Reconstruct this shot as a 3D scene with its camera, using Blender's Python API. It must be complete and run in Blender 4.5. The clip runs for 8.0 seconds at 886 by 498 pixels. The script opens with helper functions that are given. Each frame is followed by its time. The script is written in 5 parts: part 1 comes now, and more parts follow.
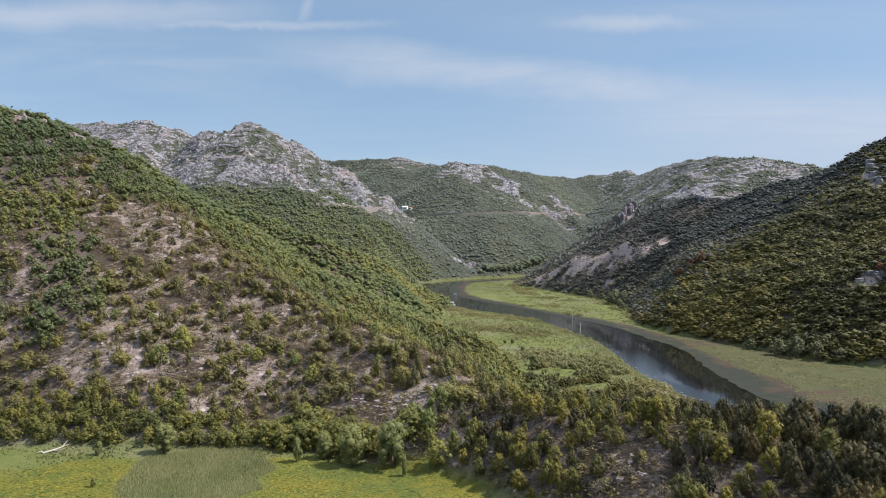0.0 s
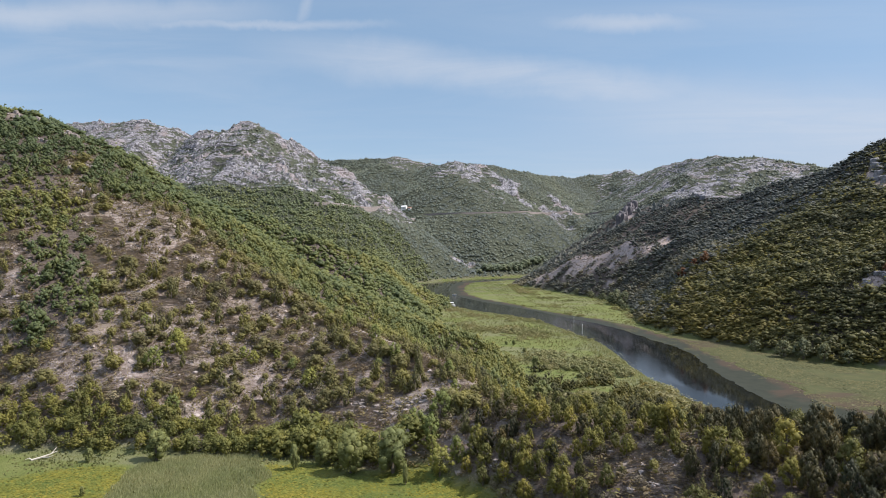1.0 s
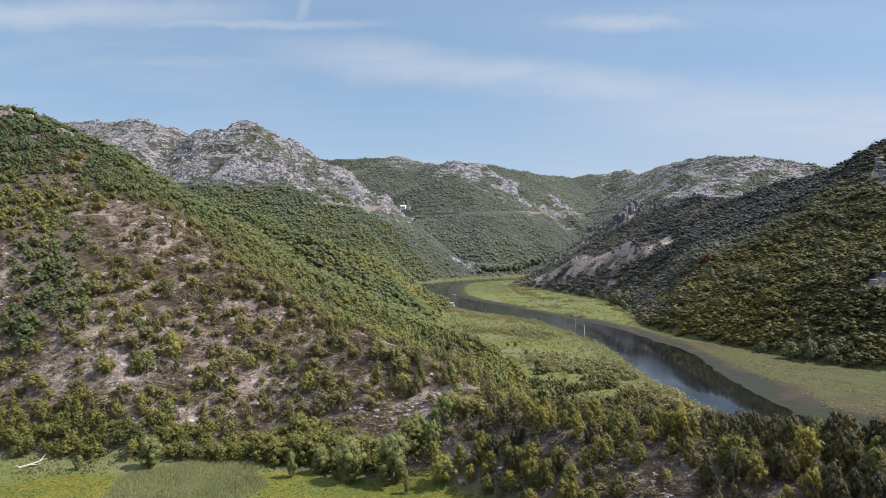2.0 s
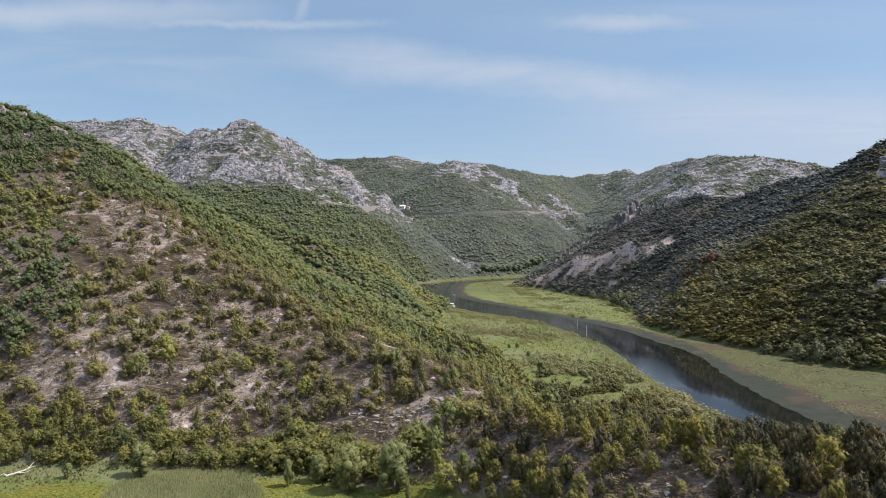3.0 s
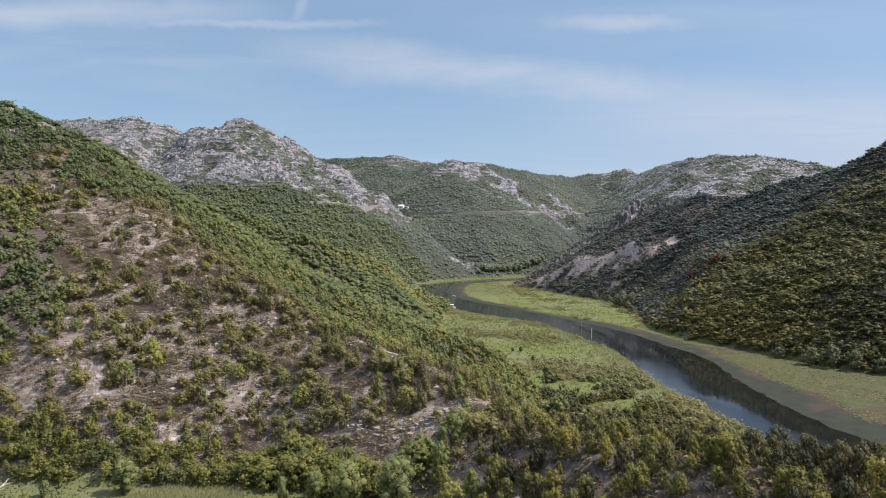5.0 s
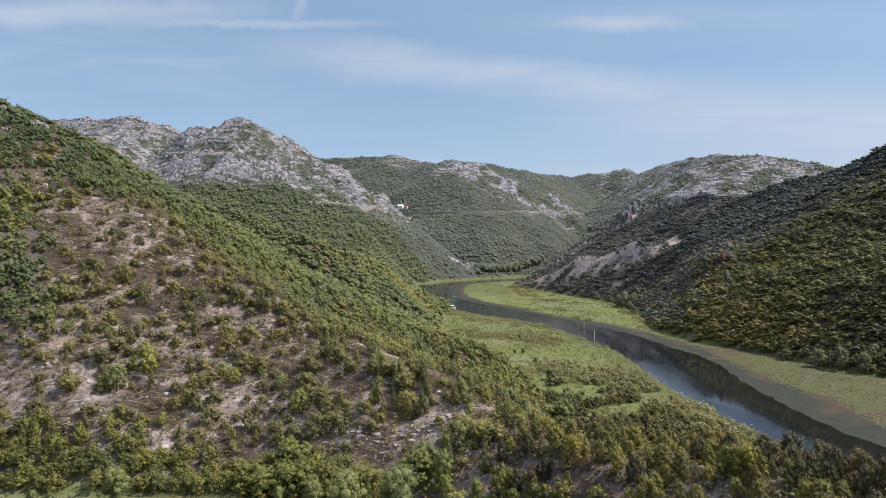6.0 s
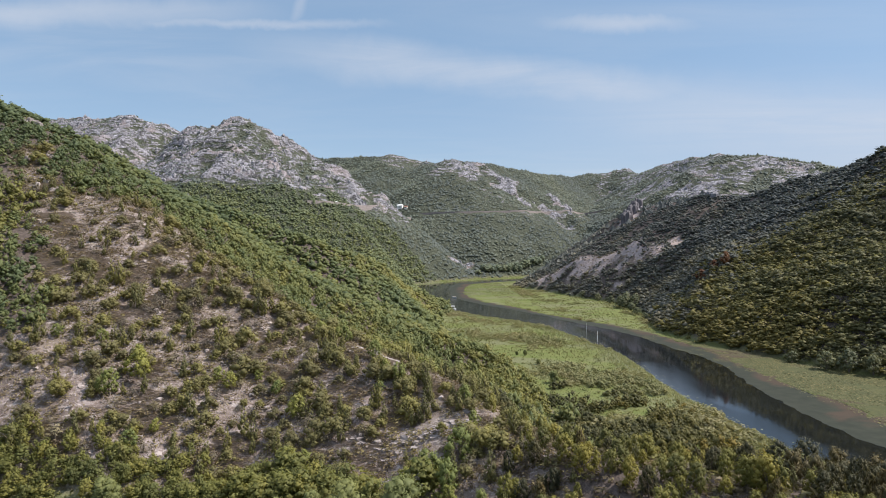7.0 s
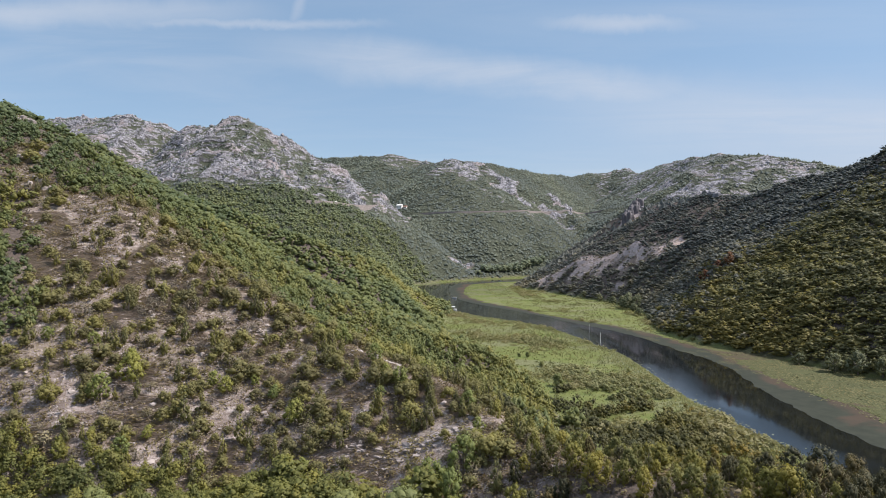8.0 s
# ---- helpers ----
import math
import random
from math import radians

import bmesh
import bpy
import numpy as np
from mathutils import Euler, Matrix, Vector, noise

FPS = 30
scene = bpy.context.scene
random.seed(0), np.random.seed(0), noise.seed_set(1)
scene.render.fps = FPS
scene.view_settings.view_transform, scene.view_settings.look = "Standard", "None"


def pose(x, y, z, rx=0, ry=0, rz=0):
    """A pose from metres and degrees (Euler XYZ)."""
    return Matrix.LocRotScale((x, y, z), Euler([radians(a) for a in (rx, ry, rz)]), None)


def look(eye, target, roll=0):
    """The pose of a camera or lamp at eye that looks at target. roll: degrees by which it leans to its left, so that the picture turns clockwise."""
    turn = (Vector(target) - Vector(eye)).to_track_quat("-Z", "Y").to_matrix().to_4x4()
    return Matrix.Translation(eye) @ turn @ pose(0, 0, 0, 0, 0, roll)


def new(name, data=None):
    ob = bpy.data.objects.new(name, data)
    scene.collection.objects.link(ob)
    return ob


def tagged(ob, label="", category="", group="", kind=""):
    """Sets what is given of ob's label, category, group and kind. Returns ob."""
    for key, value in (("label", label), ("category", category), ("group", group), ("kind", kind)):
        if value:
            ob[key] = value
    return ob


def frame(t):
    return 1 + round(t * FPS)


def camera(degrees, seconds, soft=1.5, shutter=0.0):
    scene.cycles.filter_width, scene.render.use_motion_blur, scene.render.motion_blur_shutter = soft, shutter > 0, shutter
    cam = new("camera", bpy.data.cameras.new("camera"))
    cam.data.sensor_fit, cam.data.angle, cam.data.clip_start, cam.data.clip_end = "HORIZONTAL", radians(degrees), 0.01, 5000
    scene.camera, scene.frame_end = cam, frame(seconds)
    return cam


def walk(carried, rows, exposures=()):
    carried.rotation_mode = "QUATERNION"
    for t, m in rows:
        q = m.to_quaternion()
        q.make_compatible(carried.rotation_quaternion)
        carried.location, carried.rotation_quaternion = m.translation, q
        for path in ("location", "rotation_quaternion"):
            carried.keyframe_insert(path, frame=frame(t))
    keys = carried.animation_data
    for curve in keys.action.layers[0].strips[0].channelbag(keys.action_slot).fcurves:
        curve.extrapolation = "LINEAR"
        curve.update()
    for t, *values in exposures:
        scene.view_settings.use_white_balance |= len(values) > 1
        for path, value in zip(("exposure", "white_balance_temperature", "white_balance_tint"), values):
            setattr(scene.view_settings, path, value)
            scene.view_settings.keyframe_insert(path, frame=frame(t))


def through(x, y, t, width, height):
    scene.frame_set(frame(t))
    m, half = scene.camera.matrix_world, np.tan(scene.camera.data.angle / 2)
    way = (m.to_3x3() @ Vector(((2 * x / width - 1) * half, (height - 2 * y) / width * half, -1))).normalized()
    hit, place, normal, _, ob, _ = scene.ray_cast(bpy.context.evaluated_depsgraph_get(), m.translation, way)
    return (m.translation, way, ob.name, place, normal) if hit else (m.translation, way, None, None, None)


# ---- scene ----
cam = camera(72.0, 8.0, soft=0.88)
EYE, TILT, LEAN = 40.88, -0.570, 0.090
# seconds, x, y, rise, yaw, pitch
PATH = [
    (0.0, 0.000, 0.000, 0.000, 0.000, 0.000),
    (0.5, -0.300, 1.887, 0.014, -0.055, -0.012),
    (1.0, -0.599, 3.769, 0.027, -0.109, -0.021),
    (1.5, -0.897, 5.646, 0.041, -0.162, -0.029),
    (3.0, -1.787, 11.251, 0.082, -0.310, -0.044),
    (3.5, -2.082, 13.109, 0.095, -0.357, -0.047),
    (4.0, -2.377, 14.964, 0.109, -0.402, -0.048),
    (4.5, -2.670, 16.813, 0.122, -0.445, -0.049),
    (6.0, -3.547, 22.333, 0.162, -0.564, -0.047),
    (6.5, -3.838, 24.164, 0.175, -0.600, -0.045),
    (7.0, -4.128, 25.990, 0.189, -0.635, -0.044),
    (7.5, -4.417, 27.811, 0.202, -0.667, -0.042),
    (8.0, -4.706, 29.628, 0.215, -0.698, -0.041),
]
walk(cam, [(t, pose(x, y, EYE + rise, 90 + TILT + pitch, LEAN, yaw)) for t, x, y, rise, yaw, pitch in PATH], exposures=[(0.0, 0.72, 6500, 12)])
# ---- end of path ----
# ---- light and sky ----
SUN_AZ, SUN_EL = 91.0, 51.0          # degrees clockwise from +y, and above the horizon

sun = new("sun", bpy.data.lights.new("sun", "SUN"))
sun.data.energy, sun.data.angle, sun.data.color = 4.2, radians(0.53), (1.0, 0.955, 0.89)
_d = Vector((math.sin(radians(SUN_AZ)) * math.cos(radians(SUN_EL)), math.cos(radians(SUN_AZ)) * math.cos(radians(SUN_EL)), math.sin(radians(SUN_EL))))
sun.matrix_world = look((_d * 500)[:], (0, 0, 0))


class Nodes:
    """Short hand for building a node tree."""

    def __init__(self, tree):
        self.t = tree

    def add(self, kind, **props):
        n = self.t.nodes.new("ShaderNode" + kind)
        for k, v in props.items():
            if k == "operation":
                n.operation = v
            elif k == "blend_type":
                n.blend_type = v
            elif k == "data_type":
                n.data_type = v
            elif k == "feature":
                n.feature = v
            elif k == "noise_dimensions":
                n.noise_dimensions = v
            elif k == "attribute_name":
                n.attribute_name = v
            elif k == "clamp":
                n.use_clamp = v
        return n

    def put(self, socket, value):
        if isinstance(value, bpy.types.NodeSocket):
            self.t.links.new(value, socket)
        elif isinstance(value, tuple) and len(value) == 3 and socket.type == "RGBA":
            socket.default_value = (*value, 1.0)
        else:
            socket.default_value = value

    def math(self, op, a, b=0.0, clamp=False):
        n = self.add("Math", operation=op, clamp=clamp)
        self.put(n.inputs[0], a), self.put(n.inputs[1], b)
        return n.outputs[0]

    def mix(self, fac, a, b, blend="MIX"):
        n = self.add("Mix", data_type="RGBA", blend_type=blend)
        self.put(n.inputs[0], fac), self.put(n.inputs[6], a), self.put(n.inputs[7], b)
        return n.outputs[2]

    def noise(self, vector, scale, detail=4.0, rough=0.55, distort=0.0):
        n = self.add("TexNoise")
        self.put(n.inputs["Vector"], vector)
        n.inputs["Scale"].default_value, n.inputs["Detail"].default_value = scale, detail
        n.inputs["Roughness"].default_value, n.inputs["Distortion"].default_value = rough, distort
        return n.outputs["Fac"]

    def step(self, value, lo, hi, to_lo=0.0, to_hi=1.0):
        n = self.add("MapRange")
        n.interpolation_type = "SMOOTHSTEP"
        self.put(n.inputs["Value"], value)
        n.inputs["From Min"].default_value, n.inputs["From Max"].default_value = lo, hi
        n.inputs["To Min"].default_value, n.inputs["To Max"].default_value = to_lo, to_hi
        return n.outputs["Result"]

    def attr(self, name):
        return self.add("Attribute", attribute_name=name).outputs["Fac"]


# cirrus: from, to, height at the middle, slope, fade, thickness, strength
WISPS = [(-1.3, -0.17, 0.372, -0.005, 0.3, 0.04, 0.62), (-0.6, -0.02, 0.353, -0.01, 0.2, 0.014, 0.6), (-0.42, 0.6, 0.287, -0.1, 0.35, 0.055, 0.62),
         (0.1, 0.5, 0.362, -0.01, 0.2, 0.024, 0.6), (0.0, 1.4, 0.24, -0.06, 0.5, 0.1, 0.5), (0.3, 1.2, 0.215, -0.02, 0.25, 0.026, 0.55), (-0.246, -0.2, 0.74, 1.6, 0.02, 0.035, 0.42)]


def sky_world():
    world = bpy.data.worlds.new("sky")
    scene.world = world
    world.use_nodes = True
    world.node_tree.nodes.clear()
    k = Nodes(world.node_tree)
    sky = k.add("TexSky")
    sky.sky_type, sky.sun_disc = "NISHITA", False
    sky.sun_elevation, sky.sun_rotation = radians(SUN_EL), radians(SUN_AZ)
    sky.altitude, sky.air_density, sky.dust_density, sky.ozone_density = 100, 1.0, 0.2, 1.3
    # thin cirrus: the direction laid onto a high level plane
    co = k.add("TexCoord").outputs["Generated"]
    xyz = k.add("SeparateXYZ")
    k.put(xyz.inputs[0], co)
    up = k.math("MAXIMUM", xyz.outputs[2], 0.02)
    flat = k.add("CombineXYZ")
    k.put(flat.inputs[0], k.math("DIVIDE", xyz.outputs[0], up))
    k.put(flat.inputs[1], k.math("MULTIPLY", k.math("DIVIDE", xyz.outputs[1], up), 2.2))
    turn = k.add("VectorRotate")
    k.put(turn.inputs["Vector"], flat.outputs[0])
    turn.inputs["Angle"].default_value = radians(-14)
    wide = k.noise(turn.outputs[0], 0.17, 3.0, 0.5, 0.6)
    fine = k.noise(turn.outputs[0], 0.55, 6.0, 0.6, 1.2)
    veil = k.math("MULTIPLY", k.step(wide, 0.45, 0.75, 0.1, 0.5), k.step(fine, 0.3, 0.8))
    # long single wisps over the valley: side and height as slopes of the line of sight
    ahead = k.math("MAXIMUM", xyz.outputs[1], 0.05)
    side, rise = k.math("DIVIDE", xyz.outputs[0], ahead), k.math("DIVIDE", xyz.outputs[2], ahead)
    ripple = k.math("MULTIPLY", k.math("SUBTRACT", k.noise(co, 9.0, 5.0, 0.6, 0.5), 0.5), 0.045)
    rise = k.math("ADD", rise, ripple)
    for s0, s1, mid, slope, soft, thick, power in WISPS:
        off = k.math("SUBTRACT", rise, k.math("ADD", k.math("MULTIPLY", side, slope), mid))
        band = k.math("MULTIPLY", k.step(off, -thick, 0.0), k.step(off, 0.0, thick * 0.9, 1.0, 0.0))
        band = k.math("MULTIPLY", band, k.math("MULTIPLY", k.step(side, s0, s0 + soft), k.step(side, s1 - soft, s1, 1.0, 0.0)))
        band = k.math("MULTIPLY", band, k.step(fine, 0.2, 0.7, power * 0.45, power))
        band = k.math("MULTIPLY", band, k.step(xyz.outputs[1], 0.05, 0.25))
        veil = k.math("MAXIMUM", veil, band)
    thin = k.mix(0.5, sky.outputs[0], (2.5, 3.9, 5.5))
    haze = k.math("MULTIPLY", k.step(xyz.outputs[2], 0.3, 0.04), k.step(side, -0.3, 0.8, 0.1, 0.58))
    thin = k.mix(haze, thin, (3.9, 4.15, 5.15))
    tone = k.mix(k.math("MULTIPLY", veil, 0.85), thin, (5.2, 5.5, 6.0))
    # an unseen, brighter cirrus veil added overhead to lift the fill light
    high = k.math("MULTIPLY", k.step(xyz.outputs[2], 0.46, 0.8), k.step(fine, 0.2, 0.65, 0.55, 0.95))
    tone = k.mix(high, tone, (7.2, 8.5, 10.6))
    back = k.add("Background")
    k.put(back.inputs[0], tone)
    back.inputs[1].default_value = 0.08
    out = k.add("OutputWorld")
    k.put(out.inputs[0], back.outputs[0])


sky_world()


# ---- materials ----
def material(name):
    mat = bpy.data.materials.new(name)
    mat.use_nodes = True
    mat.node_tree.nodes.clear()
    k = Nodes(mat.node_tree)
    bsdf = k.add("BsdfPrincipled")
    out = k.add("OutputMaterial")
    k.put(out.inputs[0], bsdf.outputs[0])
    return mat, k, bsdf, out


def leaf_material(name, dark, mid, light, own=False, through=0.4):
    """Foliage: hue by plant (its own random number or the tint of its place in the wood), tone by spray."""
    mat, k, bsdf, out = material(name)
    plant = k.add("ObjectInfo").outputs["Random"] if own else k.attr("tint")
    spray = k.add("NewGeometry").outputs["Random Per Island"]
    base = k.mix(k.step(plant, 0.0, 0.55), dark, mid)
    base = k.mix(k.step(plant, 0.5, 1.0), base, light)
    tone = k.mix(spray, (0.88, 0.89, 0.87), (1.13, 1.12, 1.08))
    base = k.mix(1.0, base, tone, "MULTIPLY")
    k.put(bsdf.inputs["Base Color"], base)
    bsdf.inputs["Roughness"].default_value = 0.62
    bsdf.inputs["Specular IOR Level"].default_value = 0.25
    lit = k.add("BsdfTranslucent")
    k.put(lit.inputs[0], k.mix(1.0, base, (1.18, 1.16, 0.88), "MULTIPLY"))
    both = k.add("MixShader")
    both.inputs[0].default_value = through
    k.put(both.inputs[1], bsdf.outputs[0]), k.put(both.inputs[2], lit.outputs[0])
    k.put(out.inputs[0], both.outputs[0])
    return mat


def plain(name, colour, rough=0.6, vary=0.25, scale=3.0, metal=0.0, bump=0.0, gloss=0.5):
    mat, k, bsdf, out = material(name)
    co = k.add("TexCoord").outputs["Object"]
    n = k.noise(co, scale, 5.0, 0.6)
    n2 = k.noise(co, scale * 9, 3.0, 0.6)
    f = k.math("ADD", k.math("MULTIPLY", n, 0.65), k.math("MULTIPLY", n2, 0.35))
    lo = tuple(c * (1 - vary) for c in colour)
    hi = tuple(min(1, c * (1 + vary)) for c in colour)
    k.put(bsdf.inputs["Base Color"], k.mix(k.step(f, 0.3, 0.7), lo, hi))
    bsdf.inputs["Roughness"].default_value, bsdf.inputs["Metallic"].default_value = rough, metal
    bsdf.inputs["Specular IOR Level"].default_value = gloss
    if bump:
        b = k.add("Bump")
        b.inputs["Strength"].default_value, b.inputs["Distance"].default_value = 0.8, bump
        k.put(b.inputs["Height"], f)
        k.put(bsdf.inputs["Normal"], b.outputs[0])
    return mat


def ground_material():
    """Karst ground: soil, limestone, dry and green cover by the marks of the sheet."""
    mat, k, bsdf, out = material("karst_ground")
    co = k.add("TexCoord").outputs["Object"]
    big, mid, fine = k.noise(co, 0.035, 4), k.noise(co, 0.22, 6, 0.62), k.noise(co, 1.5, 6, 0.65)
    grit = k.noise(co, 5.0, 4, 0.7)
    flat = k.add("VectorMath", operation="MULTIPLY")
    k.put(flat.inputs[0], co)
    flat.inputs[1].default_value = (0.25, 0.25, 1.6)
    strata = k.noise(flat.outputs[0], 0.8, 5, 0.6, 0.4)
    rock, wood, meadow, lily = k.attr("rock"), k.attr("wood"), k.attr("meadow"), k.attr("lily")
    # weathered limestone beds crop out along the contours as broken pale lines
    xyz = k.add("SeparateXYZ")
    k.put(xyz.inputs[0], co)
    beds = k.math("ADD", k.math("MULTIPLY", xyz.outputs[2], 0.62), k.math("ADD", k.math("MULTIPLY", k.noise(co, 0.06, 3, 0.55), 5.0), k.math("MULTIPLY", k.noise(co, 0.5, 4, 0.6), 0.9)))
    beds = k.math("MULTIPLY", k.math("ABSOLUTE", k.math("SUBTRACT", k.math("FRACT", beds), 0.5)), 2.0)
    crop = k.math("MULTIPLY", k.step(beds, 0.62, 0.92), k.step(k.noise(co, 0.3, 5, 0.65, 0.5), 0.44, 0.56))
    soil = k.mix(k.step(mid, 0.35, 0.65), (0.155, 0.119, 0.104), (0.262, 0.205, 0.185))
    soil = k.mix(k.step(fine, 0.5, 0.62, 0.0, 0.5), soil, (0.11, 0.085, 0.062))
    soil = k.mix(k.step(grit, 0.53, 0.62, 0.0, 0.65), soil, (0.085, 0.066, 0.047))
    soil = k.mix(k.math("MULTIPLY", crop, k.step(grit, 0.42, 0.56, 1.0, 0.35)), soil, (0.43, 0.37, 0.347))
    soil = k.mix(k.step(k.noise(co, 2.6, 4, 0.65), 0.57, 0.62, 0.0, 0.85), soil, (0.42, 0.365, 0.345))
    dry = k.mix(k.step(fine, 0.35, 0.65), (0.125, 0.104, 0.068), (0.185, 0.154, 0.105))
    base = k.mix(k.math("MULTIPLY", k.step(k.math("ADD", mid, k.math("MULTIPLY", big, 0.5)), 0.7, 0.9), 0.4), soil, dry)
    stone = k.mix(k.step(fine, 0.3, 0.7), (0.21, 0.172, 0.165), (0.4, 0.335, 0.32))
    stone = k.mix(k.step(big, 0.45, 0.65, 0.0, 0.35), stone, (0.4, 0.28, 0.22))
    rough = k.math("ADD", k.math("MULTIPLY", strata, 0.5), k.math("ADD", k.math("MULTIPLY", fine, 0.3), k.math("MULTIPLY", mid, 0.35)))
    crag = k.math("ADD", k.noise(co, 0.13, 8, 0.68, 0.6), k.math("MULTIPLY", k.noise(flat.outputs[0], 0.3, 6, 0.65, 0.8), 0.55))
    cliff = k.attr("cliff")
    near_show = k.step(k.math("ADD", rough, k.math("MULTIPLY", rock, 0.55)), 0.79, 0.92)
    crag = k.math("ADD", crag, k.math("MULTIPLY", k.math("SUBTRACT", k.noise(co, 0.45, 6, 0.7), 0.5), 0.4))
    ledges = k.math("ADD", k.math("MULTIPLY", xyz.outputs[2], 0.13), k.math("MULTIPLY", k.noise(co, 0.02, 4, 0.6), 6.0))
    ledges = k.math("ABSOLUTE", k.math("SUBTRACT", k.math("FRACT", ledges), 0.5))
    crag = k.math("ADD", crag, k.math("MULTIPLY", k.math("SUBTRACT", ledges, 0.25), 0.55))
    far_show = k.step(k.math("ADD", crag, k.math("MULTIPLY", rock, 0.5)), 1.07, 1.12)
    show = k.mix(cliff, near_show, far_show)
    # gully shade darkens the cracks and haze tints the rock, both in colour
    crack_shade = k.math("MULTIPLY", k.step(k.noise(co, 0.4, 6, 0.7, 1.0), 0.4, 0.52), k.step(k.noise(co, 0.11, 7, 0.72, 1.2), 0.4, 0.5))
    worn = k.mix(crack_shade, (0.075, 0.072, 0.072), k.mix(k.step(mid, 0.3, 0.7), (0.185, 0.178, 0.192), (0.4, 0.38, 0.41)))
    worn = k.mix(k.step(big, 0.52, 0.64, 0.0, 0.45), worn, (0.33, 0.262, 0.25))
    stone = k.mix(cliff, stone, worn)
    base = k.mix(show, base, stone)
    under = k.mix(k.step(fine, 0.3, 0.7), (0.064, 0.05, 0.042), (0.118, 0.092, 0.079))
    leafy = k.math("MULTIPLY", wood, k.math("SUBTRACT", 1.0, k.math("MULTIPLY", show, k.step(rock, 0.25, 0.6))))
    under = k.mix(cliff, under, k.mix(k.step(fine, 0.3, 0.7), (0.056, 0.062, 0.044), (0.088, 0.094, 0.064)))
    base = k.mix(leafy, base, under)
    level = k.add("VectorMath", operation="MULTIPLY")
    k.put(level.inputs[0], co)
    level.inputs[1].default_value = (0.6, 1.0, 1.0)
    drift = k.noise(level.outputs[0], 0.05, 6, 0.62, 0.8)
    grass = k.mix(k.step(mid, 0.3, 0.7), (0.106, 0.124, 0.034), (0.15, 0.156, 0.052))
    grass = k.mix(k.step(drift, 0.47, 0.6), grass, k.mix(fine, (0.125, 0.13, 0.065), (0.18, 0.17, 0.09)))
    grass = k.mix(k.step(drift, 0.4, 0.3), grass, (0.1, 0.14, 0.03))
    grass = k.mix(k.step(grit, 0.3, 0.75, 0.0, 0.5), grass, (0.06, 0.08, 0.022))
    base = k.mix(meadow, base, grass)
    pads = k.mix(k.step(mid, 0.35, 0.65), (0.085, 0.105, 0.024), (0.165, 0.145, 0.022))
    pads = k.mix(k.step(fine, 0.42, 0.62, 0.0, 0.55), pads, (0.06, 0.085, 0.02))
    pads = k.mix(k.step(big, 0.56, 0.7, 0.0, 0.6), pads, (0.1, 0.075, 0.04))
    base = k.mix(lily, base, pads)
    far_pads = k.mix(k.step(mid, 0.3, 0.7), (0.064, 0.068, 0.029), (0.093, 0.088, 0.037))
    far_pads = k.mix(k.step(fine, 0.4, 0.6, 0.0, 0.45), far_pads, (0.05, 0.062, 0.03))
    far_pads = k.mix(k.step(drift, 0.55, 0.62), far_pads, (0.07, 0.052, 0.034))
    base = k.mix(k.attr("pads"), base, far_pads)
    k.put(bsdf.inputs["Base Color"], base)
    bsdf.inputs["Roughness"].default_value = 0.9
    bsdf.inputs["Specular IOR Level"].default_value = 0.15
    b = k.add("Bump")
    b.inputs["Strength"].default_value, b.inputs["Distance"].default_value = 0.9, 0.5
    k.put(b.inputs["Height"], k.math("ADD", k.math("ADD", k.math("MULTIPLY", rough, 1.2), k.math("MULTIPLY", grit, 0.3)), k.math("MULTIPLY", k.math("MULTIPLY", cliff, crag), 9.0)))
    k.put(bsdf.inputs["Normal"], b.outputs[0])
    return mat


def water_material():
    mat, k, bsdf, out = material("river_water")
    co = k.add("TexCoord").outputs["Object"]
    bsdf.inputs["Base Color"].default_value = (0.006, 0.007, 0.008, 1)
    streak = k.add("VectorMath", operation="MULTIPLY")
    k.put(streak.inputs[0], co)
    streak.inputs[1].default_value = (1.0, 0.25, 1.0)
    k.put(bsdf.inputs["Roughness"], k.step(k.noise(streak.outputs[0], 0.07, 4, 0.6, 0.8), 0.42, 0.62, 0.05, 0.13))
    bsdf.inputs["IOR"].default_value = 1.4
    h = k.math("ADD", k.noise(co, 0.9, 3, 0.5), k.math("MULTIPLY", k.noise(co, 0.08, 3, 0.5), 2.0))
    b = k.add("Bump")
    b.inputs["Strength"].default_value, b.inputs["Distance"].default_value = 0.1, 0.035
    k.put(b.inputs["Height"], h)
    k.put(bsdf.inputs["Normal"], b.outputs[0])
    return mat


def weed_material():
    """Drowned weed: grey-green with brown drifts and darker holes."""
    mat, k, bsdf, out = material("drowned_weed")
    co = k.add("TexCoord").outputs["Object"]
    big, mid, fine = k.noise(co, 0.045, 4, 0.55, 0.6), k.noise(co, 0.3, 5, 0.6), k.noise(co, 2.2, 4, 0.6)
    base = k.mix(k.step(mid, 0.3, 0.7), (0.033, 0.036, 0.028), (0.045, 0.047, 0.036))
    drift = k.math("ADD", k.attr("across"), k.math("MULTIPLY", k.math("SUBTRACT", big, 0.5), 2.2))
    base = k.mix(k.step(drift, 0.45, 0.75, 0.0, 0.9), base, (0.068, 0.05, 0.038))
    base = k.mix(k.step(fine, 0.55, 0.7, 0.0, 0.5), base, (0.03, 0.036, 0.027))
    k.put(bsdf.inputs["Base Color"], base)
    bsdf.inputs["Roughness"].default_value = 0.6
    bsdf.inputs["Specular IOR Level"].default_value = 0.03
    return mat


